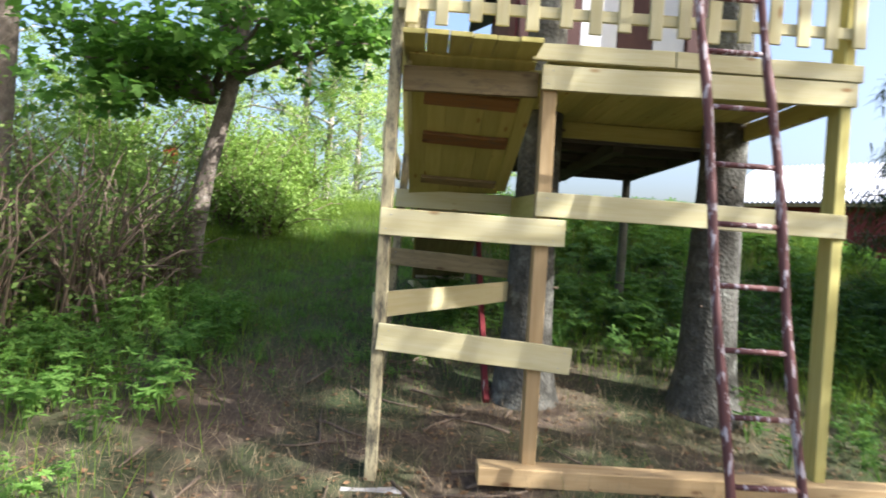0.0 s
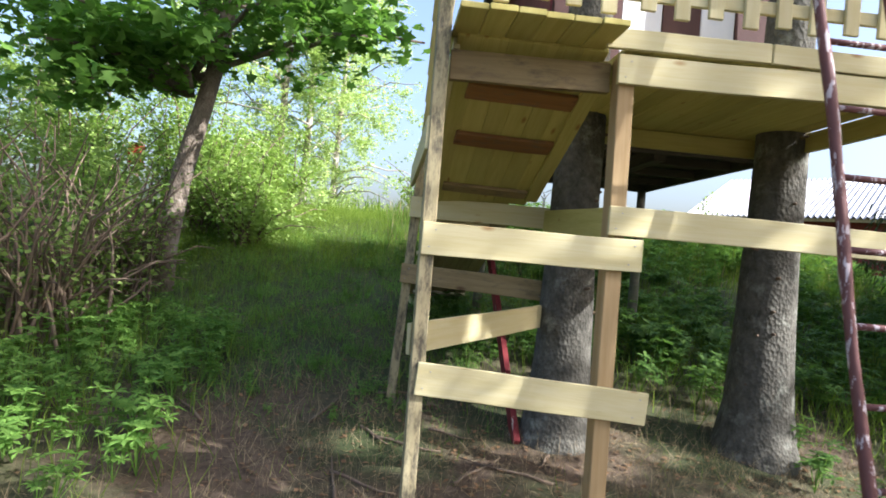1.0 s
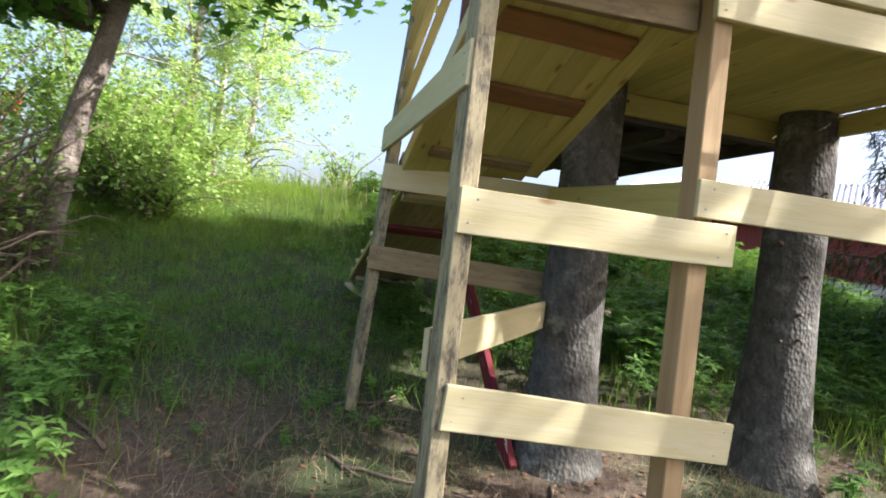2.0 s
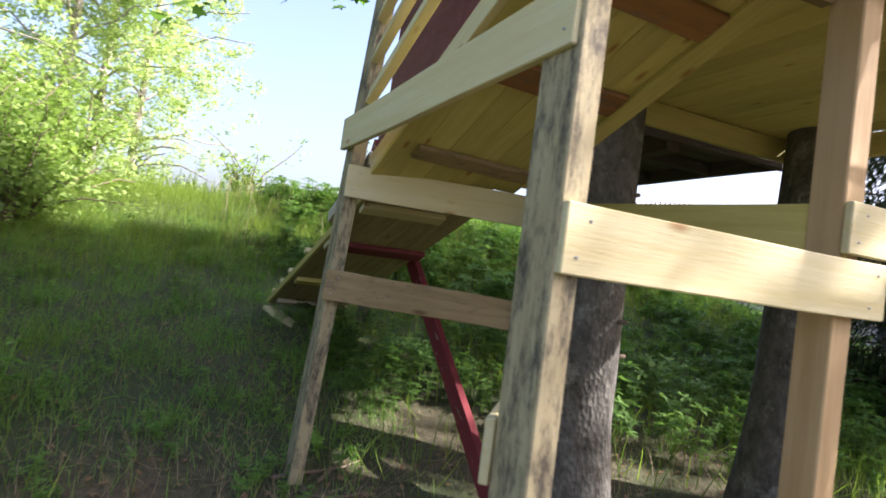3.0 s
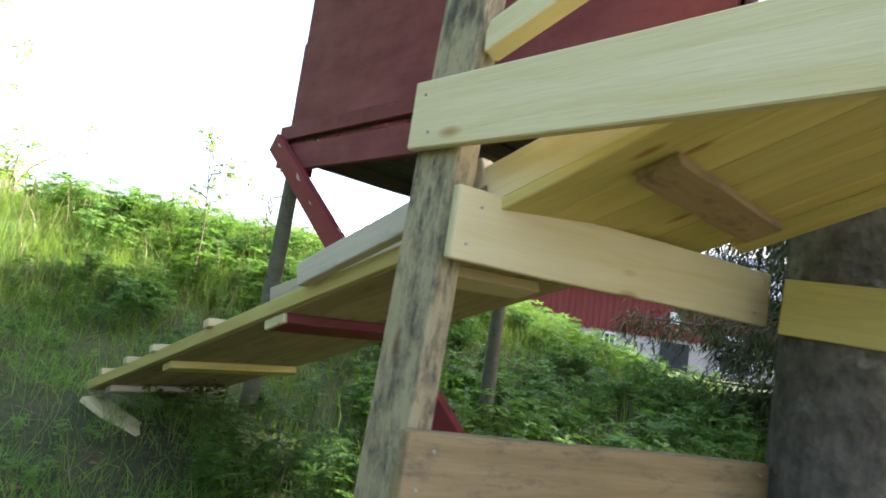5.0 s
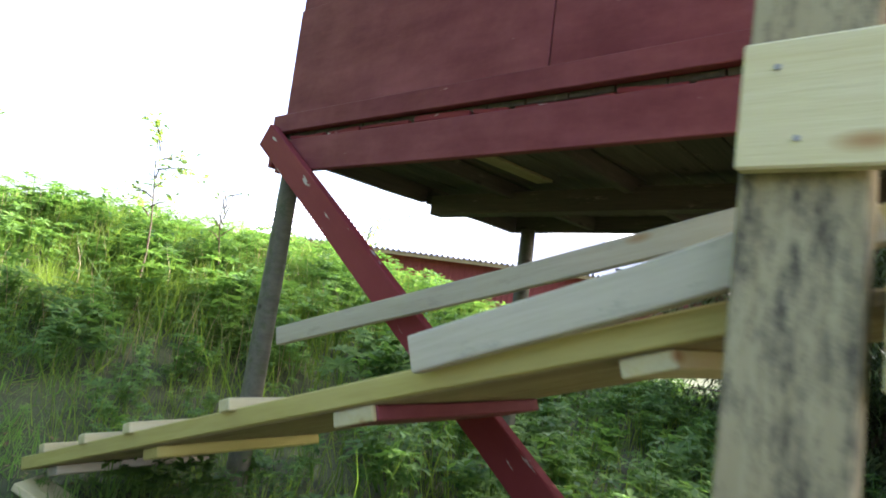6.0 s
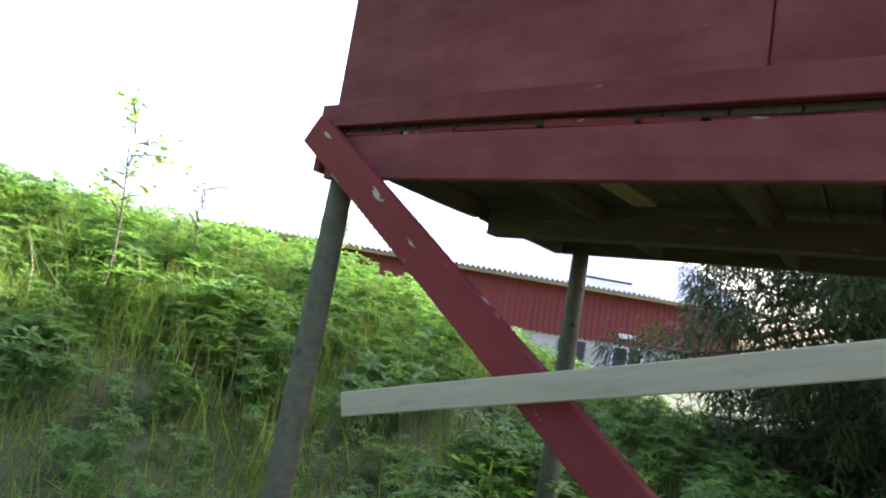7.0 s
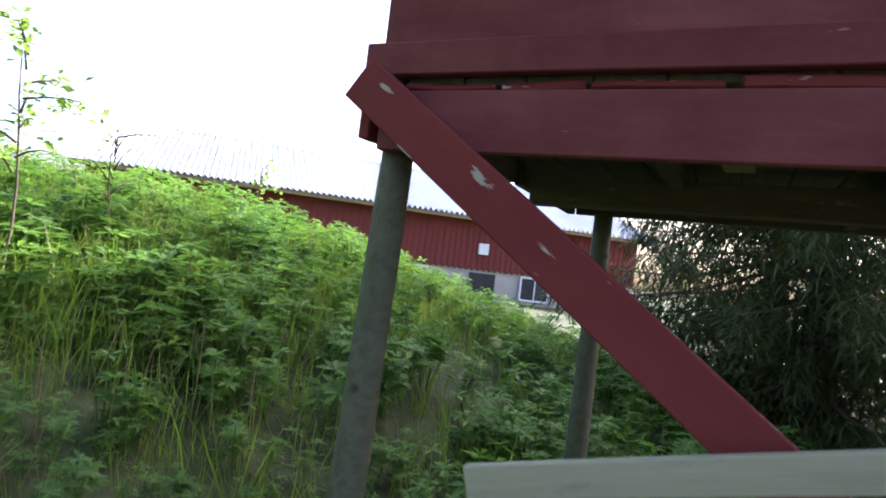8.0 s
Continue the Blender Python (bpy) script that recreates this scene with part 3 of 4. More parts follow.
def leaves(template, centres, spread, count, size, r, flat=0.5, droop=0.3):
    """Leaves about clump centres; spread is the radius of a clump."""
    c = centres[r.integers(0, len(centres), count)]
    d = r.normal(size=(count, 3))
    d /= np.linalg.norm(d, axis=1)[:, None]
    pos = c + d * (spread * r.random(count) ** 0.5)[:, None] * np.array((1, 1, flat))
    return scatter(template[0], template[1], pos, size * r.uniform(0.6, 1.25, count), r.uniform(0, 6.3, count), droop + r.normal(0, 0.6, count), r.uniform(0, 6.3, count))


def broadleaf(name, x, y, trunk, limbs, mat, leafmat, label, template, clumps, spread, count, size, seed, group="", flat=0.5):
    """trunk: (points, radii) ; limbs: list of (points, radii); clumps: array of clump centres."""
    t = thing(name, (x, y, ground_z(x, y)), label, "tree", group)
    part("trunk", tube_bm(trunk[0], trunk[1], 14, 0.06, seed), mat, t, m=Matrix(), smooth=True)
    for k, (p, rr) in enumerate(limbs):
        part("limb", tube_bm(p, rr, 8, 0.05, seed + k), mat, t, m=Matrix(), smooth=True)
    r = np.random.default_rng(seed)
    v, tr = leaves(template, clumps, spread, count, size, r, flat)
    ob = new("crown", tri_mesh("crown", v, tr, leafmat))
    put(ob, Matrix(), t)
    return t


def curve_pts(a, b, sag, n=6, r=None):
    a, b = Vector(a), Vector(b)
    out = []
    for s in np.linspace(0, 1, n):
        p = a.lerp(b, s)
        p.z += sag * 4 * s * (1 - s)
        if r is not None and 0 < s < 1:
            p += Vector((r.uniform(-1, 1), r.uniform(-1, 1), r.uniform(-1, 1))) * (b - a).length * 0.03
        out.append(p)
    return out


# maple with dark lobed leaves
MX, MY = -2.38, 7.45
mz = ground_z(MX, MY)
r_m = random.Random(3)
tr_pts = [(MX - 0.05, MY, mz - 0.1), (MX - 0.02, MY, mz + 0.5), (MX + 0.06, MY, mz + 1.2), (MX + 0.22, MY, mz + 1.9), (MX + 0.34, MY, mz + 2.5), (MX + 0.4, MY + 0.1, mz + 3.4), (MX + 0.35, MY + 0.2, mz + 4.6), (MX + 0.3, MY, mz + 5.8)]
limbs, cl = [], []
ends = [(-1.6, -0.4, 1.95), (-1.15, -0.6, 1.9), (-1.7, -0.4, 2.7), (-1.25, -0.9, 2.2), (-1.4, -0.5, 2.45), (-1.1, -0.9, 2.6), (-0.3, -1.1, 2.5), (0.6, -0.9, 2.75), (1.5, -0.4, 2.7), (2.1, 0.2, 2.9), (1.2, 0.8, 3.3), (-0.6, 0.9, 3.0), (0.1, -1.2, 3.4), (1.4, -0.9, 3.6), (-1.0, 0.2, 4.2), (0.8, 0.2, 4.6), (0, 0.3, 5.6), (-0.5, -0.5, 5.0), (1.6, 0.3, 4.2)]
for ex, ey, ez in ends:
    s0 = min(max((ez - 0.7) / 5.2, 0.36), 0.85)
    base = Vector(tr_pts[0]).lerp(Vector(tr_pts[-1]), s0)
    tip = Vector((MX + 0.35 + ex, MY + ey, mz + ez))
    pts = curve_pts(base, tip, 0.12, 6, r_m)
    limbs.append((pts, [(0.02 if ez < 1.7 else 0.04) * (1 - 0.8 * s) + 0.004 for s in np.linspace(0, 1, 6)]))
    for p in pts[2:]:
        for _ in range(3):
            cl.append(p + Vector((r_m.gauss(0, 0.28), r_m.gauss(0, 0.28), r_m.gauss(0, 0.16))))
broadleaf("maple_tree", MX, MY, (tr_pts, [0.125, 0.105, 0.1, 0.095, 0.085, 0.07, 0.05, 0.02]), limbs, MAPLEBARK, MAPLELEAF, "young maple with a grey-brown trunk and dark green lobed leaves", LOBED, np.array([tuple(c) for c in cl]), 0.33, 5600, 0.125, 11)


def slender(name, x, y, tall, lean, spread, count, size, seed, bare, label, leafmat=BIRCHLEAF, group="pale trees behind the hedge", stems=1, hang=1.3, thick=0.075):
    """A birch-like tree with thin hanging twigs."""
    z = ground_z(x, y)
    r = random.Random(seed)
    tp = [(x + lean * s * s * tall, y + 0.05 * math.sin(4 * s), z - 0.15 + tall * s) for s in np.linspace(0, 1, 9)]
    limbs, cl = [], []
    for k in range(34):
        s = bare + (0.97 - bare) * (k + r.random()) / 34
        a = r.uniform(0, 6.28)
        reach = spread * (0.45 + 0.55 * math.sin(math.pi * min(1, (s - bare) / (1 - bare) * 0.8 + 0.2))) * r.uniform(0.6, 1.1)
        b0 = Vector(tp[0]).lerp(Vector(tp[-1]), s)
        b0.x = x + lean * s * s * tall
        tip = b0 + Vector((math.cos(a) * reach, math.sin(a) * reach, reach * r.uniform(-0.1, 0.5)))
        pts = curve_pts(b0, tip, 0.2, 6, r)
        limbs.append((pts, [0.022 * (1 - 0.85 * u) + 0.003 for u in np.linspace(0, 1, 6)]))
        for p in pts[1:]:
            for _ in range(3):
                drop = r.random() * hang
                cl.append(p + Vector((r.gauss(0, 0.15), r.gauss(0, 0.15), -drop)))
    return broadleaf(name, x, y, (tp, [thick * (1 - 0.85 * s) + 0.006 for s in np.linspace(0, 1, 9)]), limbs, BIRCHBARK, leafmat, label, LEAF_Q, np.array([tuple(c) for c in cl]), 0.17, int(count * 2.0), size * 0.78, seed, group, 0.9)


slender("birch_tree", -2.4, 13.2, 8.5, 0.02, 2.0, 16000, 0.085, 21, 0.08, "slender birch with light green leaves hanging in the sun")
slender("birch_tree", -2.0, 14.0, 8.0, 0.02, 1.9, 17000, 0.085, 22, 0.07, "slender birch with light green leaves hanging in the sun")
slender("birch_tree", -3.9, 13.0, 7.5, -0.02, 2.0, 9000, 0.085, 23, 0.25, "slender birch with sparse pale leaves")
slender("birch_tree", -1.5, 15.2, 7.0, 0.03, 2.0, 12000, 0.085, 24, 0.07, "birch with thin drooping yellow-green branches")
slender("birch_tree", -6.9, 14.0, 4.2, 0.0, 1.5, 12000, 0.1, 25, 0.1, "bushy green tree behind the hedge", BUSHLEAF)
slender("birch_tree", -9.6, 15.0, 4.6, 0.0, 1.8, 12000, 0.1, 26, 0.1, "bushy green tree behind the hedge", BUSHLEAF)

# large bare trunk at the hedge
bx, by = -4.65, 7.3
bz = ground_z(bx, by)
bt = [(bx + 0.1 * s, by, bz - 0.2 + 8 * s) for s in np.linspace(0, 1, 8)]
cl = [Vector((bx + r_m.gauss(0, 1.3), by + r_m.gauss(0, 1.2), bz + r_m.uniform(6.2, 8.6))) for _ in range(60)]
broadleaf("maple_tree", bx, by, (bt, [0.2 * (1 - 0.5 * s) for s in np.linspace(0, 1, 8)]), [(curve_pts(bt[4], c, 0.1, 5), [0.04, 0.03, 0.02, 0.012, 0.005]) for c in cl[:10]], MAPLEBARK, MAPLELEAF, "taller maple with a thick bare lower trunk", LOBED, np.array([tuple(c) for c in cl]), 0.5, 5000, 0.14, 12)

# saplings on the crest
def sapling(x, y, tall, count, seed, size=0.07):
    z = ground_z(x, y)
    r = random.Random(seed)
    tp = [(x + 0.03 * math.sin(5 * s + seed), y, z - 0.05 + tall * s) for s in np.linspace(0, 1, 7)]
    limbs, cl = [], []
    for k in range(9):
        s = 0.5 + 0.5 * k / 9
        b0 = Vector((x, y, z + tall * s))
        tip = b0 + Vector((r.uniform(-0.22, 0.22), r.uniform(-0.2, 0.2), r.uniform(0.03, 0.16)))
        limbs.append((curve_pts(b0, tip, 0.02, 4), [0.006, 0.005, 0.003, 0.002]))
        cl += [tip, b0.lerp(tip, 0.6)]
    broadleaf("sapling", x, y, (tp, [0.006 * (1 - 0.8 * s) + 0.002 for s in np.linspace(0, 1, 7)]), limbs, TWIG, BUSHLEAF, "thin sapling with sparse leaves among the weeds", LEAF_Q, np.array([tuple(c) for c in cl]), 0.09, count, size, seed, "saplings on the slope", 0.9)


sapling(1.33, 9.7, 1.25, 300, 31, 0.052)
sapling(2.15, 10.1, 0.9, 36, 32, 0.045)
sapling(5.6, 12.0, 0.9, 90, 33)


# spruces: drooping branches with hanging needle sprays
NEEDLE = (np.array([(-0.05, 0, 0), (0.05, 0, 0), (0.055, 0.5, -0.1), (-0.055, 0.5, -0.1), (0, 1, -0.36)], float), np.array([(0, 1, 2), (0, 2, 3), (3, 2, 4)]))


def spruce(name, x, y, z_low, top, spread, sprays, seed, label, trunk_r, reach_low=1.0, lean=(0, 0), size=0.24, dead=0):
    z = ground_z(x, y)
    r = random.Random(seed)
    t = thing(name, (x, y, z), label, "tree", "spruces")
    tp, tr = [], []
    for s in np.linspace(0, 1, 26) ** 1.6:
        tp.append((x + lean[0] * s * top, y + lean[1] * s * top, z - 0.15 + (top + 0.15) * s))
        h = (top + 0.15) * s
        tr.append((trunk_r * (1 - 0.9 * s)) * (1 + 0.8 * math.exp(-h / 0.28)) + 0.01)
    part("trunk", tube_bm(tp, tr, 22, 0.05, seed), SPRUCEBARK, t, m=Matrix(), smooth=True)
    for k in range(dead):
        hz, a = 0.35 + 1.7 * (k + r.random()) / max(dead, 1), r.uniform(-2.6, 1.2)
        b0 = Vector((x + math.cos(a) * trunk_r * 0.85, y + math.sin(a) * trunk_r * 0.85, z + hz))
        ln = r.uniform(0.0, 0.05)
        part("branch_stub", tube_bm([b0, b0 + Vector((math.cos(a), math.sin(a), 0.1)) * (0.03 + ln)], [0.014, 0.008], 7), TWIG, t, m=Matrix(), smooth=True)
    cents, dirs = [], []
    bm_all = []
    n = 110 if sprays < 100000 else 190
    for k in range(n):
        f = (k + r.random()) / n
        zb = z_low + (top - z_low) * f ** 1.15
        a = k * 2.4 + r.uniform(-0.3, 0.3)
        reach = spread * (1 - f) ** 0.8 * r.uniform(0.75, 1.1) + 0.15
        if f < 0.22:
            reach *= reach_low
        s = zb / top
        b0 = Vector((x + lean[0] * zb, y + lean[1] * zb, z + zb))
        tip = b0 + Vector((math.cos(a) * reach, math.sin(a) * reach, -0.28 * reach * (1 - f)))
        pts = curve_pts(b0, tip, -0.06 * reach, 7, r)
        bm_all.append((pts, [0.028 * (1 - 0.85 * u) * (1 - 0.6 * f) + 0.003 for u in np.linspace(0, 1, 7)]))
        for _ in range(int(sprays * (0.25 + reach / spread) / n)):
            u = r.random() ** 0.6
            i = min(int(u * 6), 5)
            p = pts[i].lerp(pts[i + 1], u * 6 - i)
            w = 0.33 * reach * (1.15 - u)
            cents.append((p.x + r.gauss(0, w * 0.5), p.y + r.gauss(0, w * 0.5), p.z + r.gauss(0, 0.08) - abs(r.gauss(0, 0.15))))
            dirs.append(a + r.gauss(0, 1.3))
    vs, ts, base = [], [], 0
    for p, rr in bm_all:
        b = tube_bm(p, rr, 5, 0, 1, False)
        b.verts.ensure_lookup_table()
        b.verts.index_update()
        bmesh.ops.triangulate(b, faces=b.faces)
        vs.append(np.array([v.co[:] for v in b.verts]))
        ts.append(np.array([[v.index for v in f.verts] for f in b.faces]) + base)
        base += len(vs[-1])
        b.free()
    tagged(put(new("branchwork", tri_mesh("branchwork", np.concatenate(vs), np.concatenate(ts), TWIG)), Matrix(), t), kind="stuff")
    c = np.array(cents)
    g = np.random.default_rng(seed)
    m = len(c)
    v, tt = scatter(NEEDLE[0], NEEDLE[1], c, size * g.uniform(0.6, 1.3, m), np.array(dirs) - 1.57, g.uniform(-0.1, 0.7, m), np.array(dirs))
    put(new("crown", tri_mesh("crown", v, tt, NEEDLES)), Matrix(), t)
    return t


T1, T2 = (1.04, 4.725), (2.36, 4.69)
spruce("spruce_tree", T1[0], T1[1], 6.6, 12.5, 2.2, 5000, 41, "tall spruce whose rough grey trunk passes up through the platform", 0.165, dead=7)
spruce("spruce_tree", T2[0], T2[1], 6.4, 13.0, 2.3, 5000, 42, "tall spruce with a thick flaking trunk standing under the platform", 0.178, lean=(0.012, 0), dead=12)
spruce("spruce_tree", 7.05, 5.75, 0.5, 7.6, 3.05, 180000, 43, "full dark green spruce with branches drooping to the ground", 0.19, 0.66, size=0.14)
# added out of view, only to shade the ground under platform and ramp
spruce("spruce_tree", 10.0, 2.5, 0.3, 12.5, 2.4, 4000, 46, "unseen spruce added to shade the ground under the ramp", 0.17, size=0.4)
spruce("spruce_tree", 11.0, 6.0, 0.4, 10.4, 3.0, 10500, 47, "dark spruce beyond the playhouse", 0.2, size=0.34)
# two unseen spruces, added to throw dappled shade on front boards and yard
spruce("spruce_tree", 9.2, -0.45, 1.0, 13.5, 2.9, 3900, 44, "unseen tall spruce added to cast dappled shade on the yard", 0.16, size=0.55)
spruce("spruce_tree", 8.4, -3.0, 1.0, 12.5, 2.9, 5500, 48, "unseen tall spruce added to cast dappled shade on the yard", 0.16, size=0.5)

# ---------------------------------------------------------------- hedge and bushes
def bush(x, y, w, d, h, count, size, mat, seed, label, twigs=26, template=LEAF_Q):
    z = ground_z(x, y)
    r = random.Random(seed)
    t = thing("bush", (x, y, z), label, "bush", "bushes along the path")
    vs, ts, base, cl = [], [], 0, []
    for k in range(twigs):
        a = Vector((x + r.gauss(0, w * 0.22), y + r.gauss(0, d * 0.22), z - 0.05))
        b = Vector((x + r.gauss(0, 0.62) * w, y + r.gauss(0, 0.62) * d, z + h * r.uniform(0.25, 1.0) * r.uniform(0.75, 1.2)))
        pts = curve_pts(a, b, h * 0.12, 6, r)
        bm = tube_bm(pts, [0.014 * (1 - 0.8 * u) + 0.002 for u in np.linspace(0, 1, 6)], 5, 0, 1, False)
        bmesh.ops.triangulate(bm, faces=bm.faces)
        bm.verts.index_update()
        vs.append(np.array([v.co[:] for v in bm.verts]))
        ts.append(np.array([[v.index for v in f.verts] for f in bm.faces]) + base)
        base += len(vs[-1])
        bm.free()
        cl += [tuple(p) for p in pts[1:]]
    tagged(put(new("stem_mass", tri_mesh("stem_mass", np.concatenate(vs), np.concatenate(ts), TWIG)), Matrix(), t), kind="stuff")
    g = np.random.default_rng(seed)
    v, tt = leaves(template, np.array(cl), 0.3, count, size, g, 0.9)
    put(new("foliage", tri_mesh("foliage", v, tt, mat)), Matrix(), t)
    return t


for k, (x, y, w, d, h, c, mat) in enumerate((
        (-3.2, 4.9, 0.7, 0.7, 1.45, 1300, DARKBUSH), (-2.75, 5.9, 0.7, 0.7, 1.5, 1400, DARKBUSH), (-3.7, 6.3, 0.8, 0.8, 1.7, 1500, DARKBUSH), (-2.7, 7.0, 0.7, 0.7, 1.35, 1700, DARKBUSH),
        (-4.4, 4.6, 0.8, 0.8, 1.5, 1400, DARKBUSH), (-4.9, 6.2, 0.9, 0.9, 1.9, 1600, BUSHLEAF), (-3.6, 8.2, 0.8, 0.8, 1.6, 2200, BUSHLEAF),
        (-2.1, 9.4, 0.6, 0.7, 1.25, 2400, BUSHLEAF), (-2.1, 11.3, 0.7, 0.7, 1.3, 2600, BUSHLEAF), (-2.6, 9.9, 0.8, 0.8, 1.6, 2600, BUSHLEAF), (-3.4, 11.0, 0.9, 0.9, 2.3, 3200, BUSHLEAF), (-4.6, 10.3, 1.0, 1.0, 2.6, 3600, BUSHLEAF),
        (-3.0, 12.6, 0.8, 0.8, 1.3, 2200, BUSHLEAF), (-5.9, 9.9, 1.2, 1.2, 2.1, 3000, BUSHLEAF), (-7.4, 9.6, 1.4, 1.4, 2.0, 3000, BUSHLEAF), (-6.5, 5.2, 1.2, 1.2, 2.1, 2600, DARKBUSH))):
    bush(x, y, w, d, h, int(c * (1.5 if mat is DARKBUSH else 2.4)), 0.07 if mat is BUSHLEAF else 0.06, mat, 60 + k, "tangled hedge of brown twigs with few leaves" if mat is DARKBUSH else "leafy light green bush on the slope", 90 if mat is DARKBUSH else 34)
bush(0.45, 14.2, 0.9, 0.6, 1.35, 1000, 0.085, BUSHLEAF, 90, "spreading shrub with long arching branches on the crest", 14)

# ---------------------------------------------------------------- weeds and grass
def spots(count, x0, x1, y0, y1, keep):
    x, y = rng.uniform(x0, x1, count), rng.uniform(y0, y1, count)
    k = rng.random(count) < keep(x, y)
    return np.stack([x[k], y[k], height(x[k], y[k])], -1)


BLADE = (np.array([(-0.5, 0, 0), (0.5, 0, 0), (0.36, 0.06, 0.55), (-0.36, 0.06, 0.55), (0, 0.26, 1)], float) * np.array((0.022, 1, 1)), np.array([(0, 1, 2), (0, 2, 3), (3, 2, 4)]))


def path_x(y):
    return np.interp(y, [0, 3.5, 5.5, 8, 10], [-0.6, -0.5, -0.55, -0.35, -0.2])


def trodden(x, y):
    """1 on the worn way beside the platform and under it."""
    a = np.exp(-((x - path_x(y)) / 0.75) ** 2) * (1 - smooth01(7.5, 9.5, y))
    b = smooth01(-1.4, -0.5, x) * (1 - smooth01(2.8, 3.6, x)) * (1 - smooth01(4.6, 6.2, y))
    return np.maximum(a, b)


def blades(name, pts, size, mat, label, lean=0.45, cat="grass", wide=1.0):
    n = len(pts)
    tv = BLADE[0] * np.array((wide, 1, 1))
    v, t = scatter(tv, BLADE[1], pts, size * rng.uniform(0.5, 1.3, n), rng.uniform(0, 6.3, n), np.abs(rng.normal(0, lean, n)), rng.uniform(0, 6.3, n))
    return tagged(new(name, tri_mesh(name, v, t, mat)), label, cat, kind="stuff")


clump = lambda x, y: 0.5 + 0.5 * np.sin(2.3 * x + 1.1 * np.sin(1.9 * y)) * np.sin(2.7 * y + 0.8 * np.sin(2.1 * x))
bare_spot = lambda x, y: np.exp(-((x + 1.6) / 0.7) ** 2 - ((y - 3.4) / 0.38) ** 2)
patch = lambda x, y: smooth01(0.4, 0.75, clump(2.9 * x + 0.5 * np.sin(3.1 * y), 2.3 * y + 0.7))
at_ramp = lambda x, y: np.exp(-((x + 0.1) / 0.6) ** 2 - ((y - 7.5) / 1.2) ** 2)
blades("slope_grass", spots(170000, -4, 3.4, 6.4, 14.5, lambda x, y: (0.3 * patch(x, y) + 0.75 * smooth01(8.0, 9.8, y - 0.4 * x)) * (1 - 0.93 * trodden(x, y)) * (1 - 0.97 * at_ramp(x, y)) * (0.35 + 0.65 * clump(x, y))), 0.18, GRASS, "short green grass covering the slope", 0.7)
blades("meadow_grass", spots(90000, 1.2, 9, 6.2, 14.5, lambda x, y: (0.15 + 0.85 * smooth01(8.6, 10.2, y)) * (1 - 0.93 * trodden(x, y)) * (0.35 + 0.65 * clump(x, y))), 0.32, GRASS, "tall rough grass covering the slope")
blades("ramp_grass", spots(1400, 0.3, 1.4, 6.4, 8.6, lambda x, y: 0.8 * smooth01(0.3, 0.6, x)), 0.17, GRASS, "rank grass growing beneath the ramp")
blades("horsetails", spots(6000, -0.2, 7, 8.5, 12.6, lambda x, y: 0.15 + 0.6 * clump(x * 1.3 + 2, y * 1.3)), 0.32, LUPINE, "upright thin green stems among the grass", 0.14, "weeds", 0.7)
blades("dry_stalks", spots(5500, -0.2, 7, 8.5, 12.5, lambda x, y: 0.4 * clump(x + 1, y)), 0.42, STRAW, "pale dry stalks standing among the weeds", 0.16, "weeds", 0.45)
blades("meadow_grass", spots(60000, -9, 16, 13.5, 26, lambda x, y: 0.7), 0.5, GRASS, "long grass on the crest of the slope", wide=2.0)
blades("yard_grass", spots(60000, -6, 9, 0.5, 6.5, lambda x, y: (1 - trodden(x, y)) * (0.2 + 0.8 * clump(x, y)) * (0.3 + 0.7 * smooth01(1, 3, np.abs(x + 0.3)))), 0.26, GRASS, "patchy green grass beside the path")
blades("short_grass", spots(16000, -1.5, 3.5, 2, 8.5, lambda x, y: 0.25 * clump(x * 1.7, y * 1.7)), 0.1, GRASS, "short sparse grass growing through straw", 0.8)
blades("short_grass", spots(60000, -2.6, 0.7, 4.3, 10.5, lambda x, y: 0.9 * smooth01(4.3, 6.6, y) * (0.22 + 0.78 * patch(x + 0.4, y))), 0.1, NETTLE, "short trampled grass on the way up the slope", 0.8, wide=1.5)
blades("dry_straw", spots(42000, -2.2, 3.6, 1.5, 9, lambda x, y: 0.08 + 0.92 * np.maximum(bare_spot(x, y), trodden(x, y) * (1 - 0.85 * smooth01(4.6, 6.4, y)))), 0.13, STRAW, "flattened dry straw on the trodden ground", 1.6, "straw", 0.7)


def lupine_template():
    vs, ts = [], []
    r = random.Random(9)
    def quad(a, b, c, d):
        k = len(vs)
        vs.extend((a, b, c, d))
        ts.extend(((k, k + 1, k + 2), (k, k + 2, k + 3)))
    for _ in range(9):
        a, h, out = r.uniform(0, 6.28), r.uniform(0.3, 1.0), r.uniform(0.05, 0.4)
        c = Vector((math.cos(a) * out, math.sin(a) * out, h))
        w = Vector((-math.sin(a), math.cos(a), 0)) * 0.008
        tilt = Vector((r.gauss(0, 0.35), r.gauss(0, 0.35), 0))
        quad(-w, w, c + w, c - w)
        for j in range(8):
            b = 6.28 * j / 8 + r.uniform(-0.1, 0.1)
            d = (Vector((math.cos(b), math.sin(b), r.uniform(-0.1, 0.5))) + tilt).normalized()
            s = Vector((-math.sin(b), math.cos(b), 0)) * 0.04
            ln = r.uniform(0.16, 0.25)
            quad(c, c + d * ln * 0.55 + s, c + d * ln - Vector((0, 0, 0.03)), c + d * ln * 0.55 - s)
    return np.array([tuple(v) for v in vs]), np.array(ts)


LUP = lupine_template()


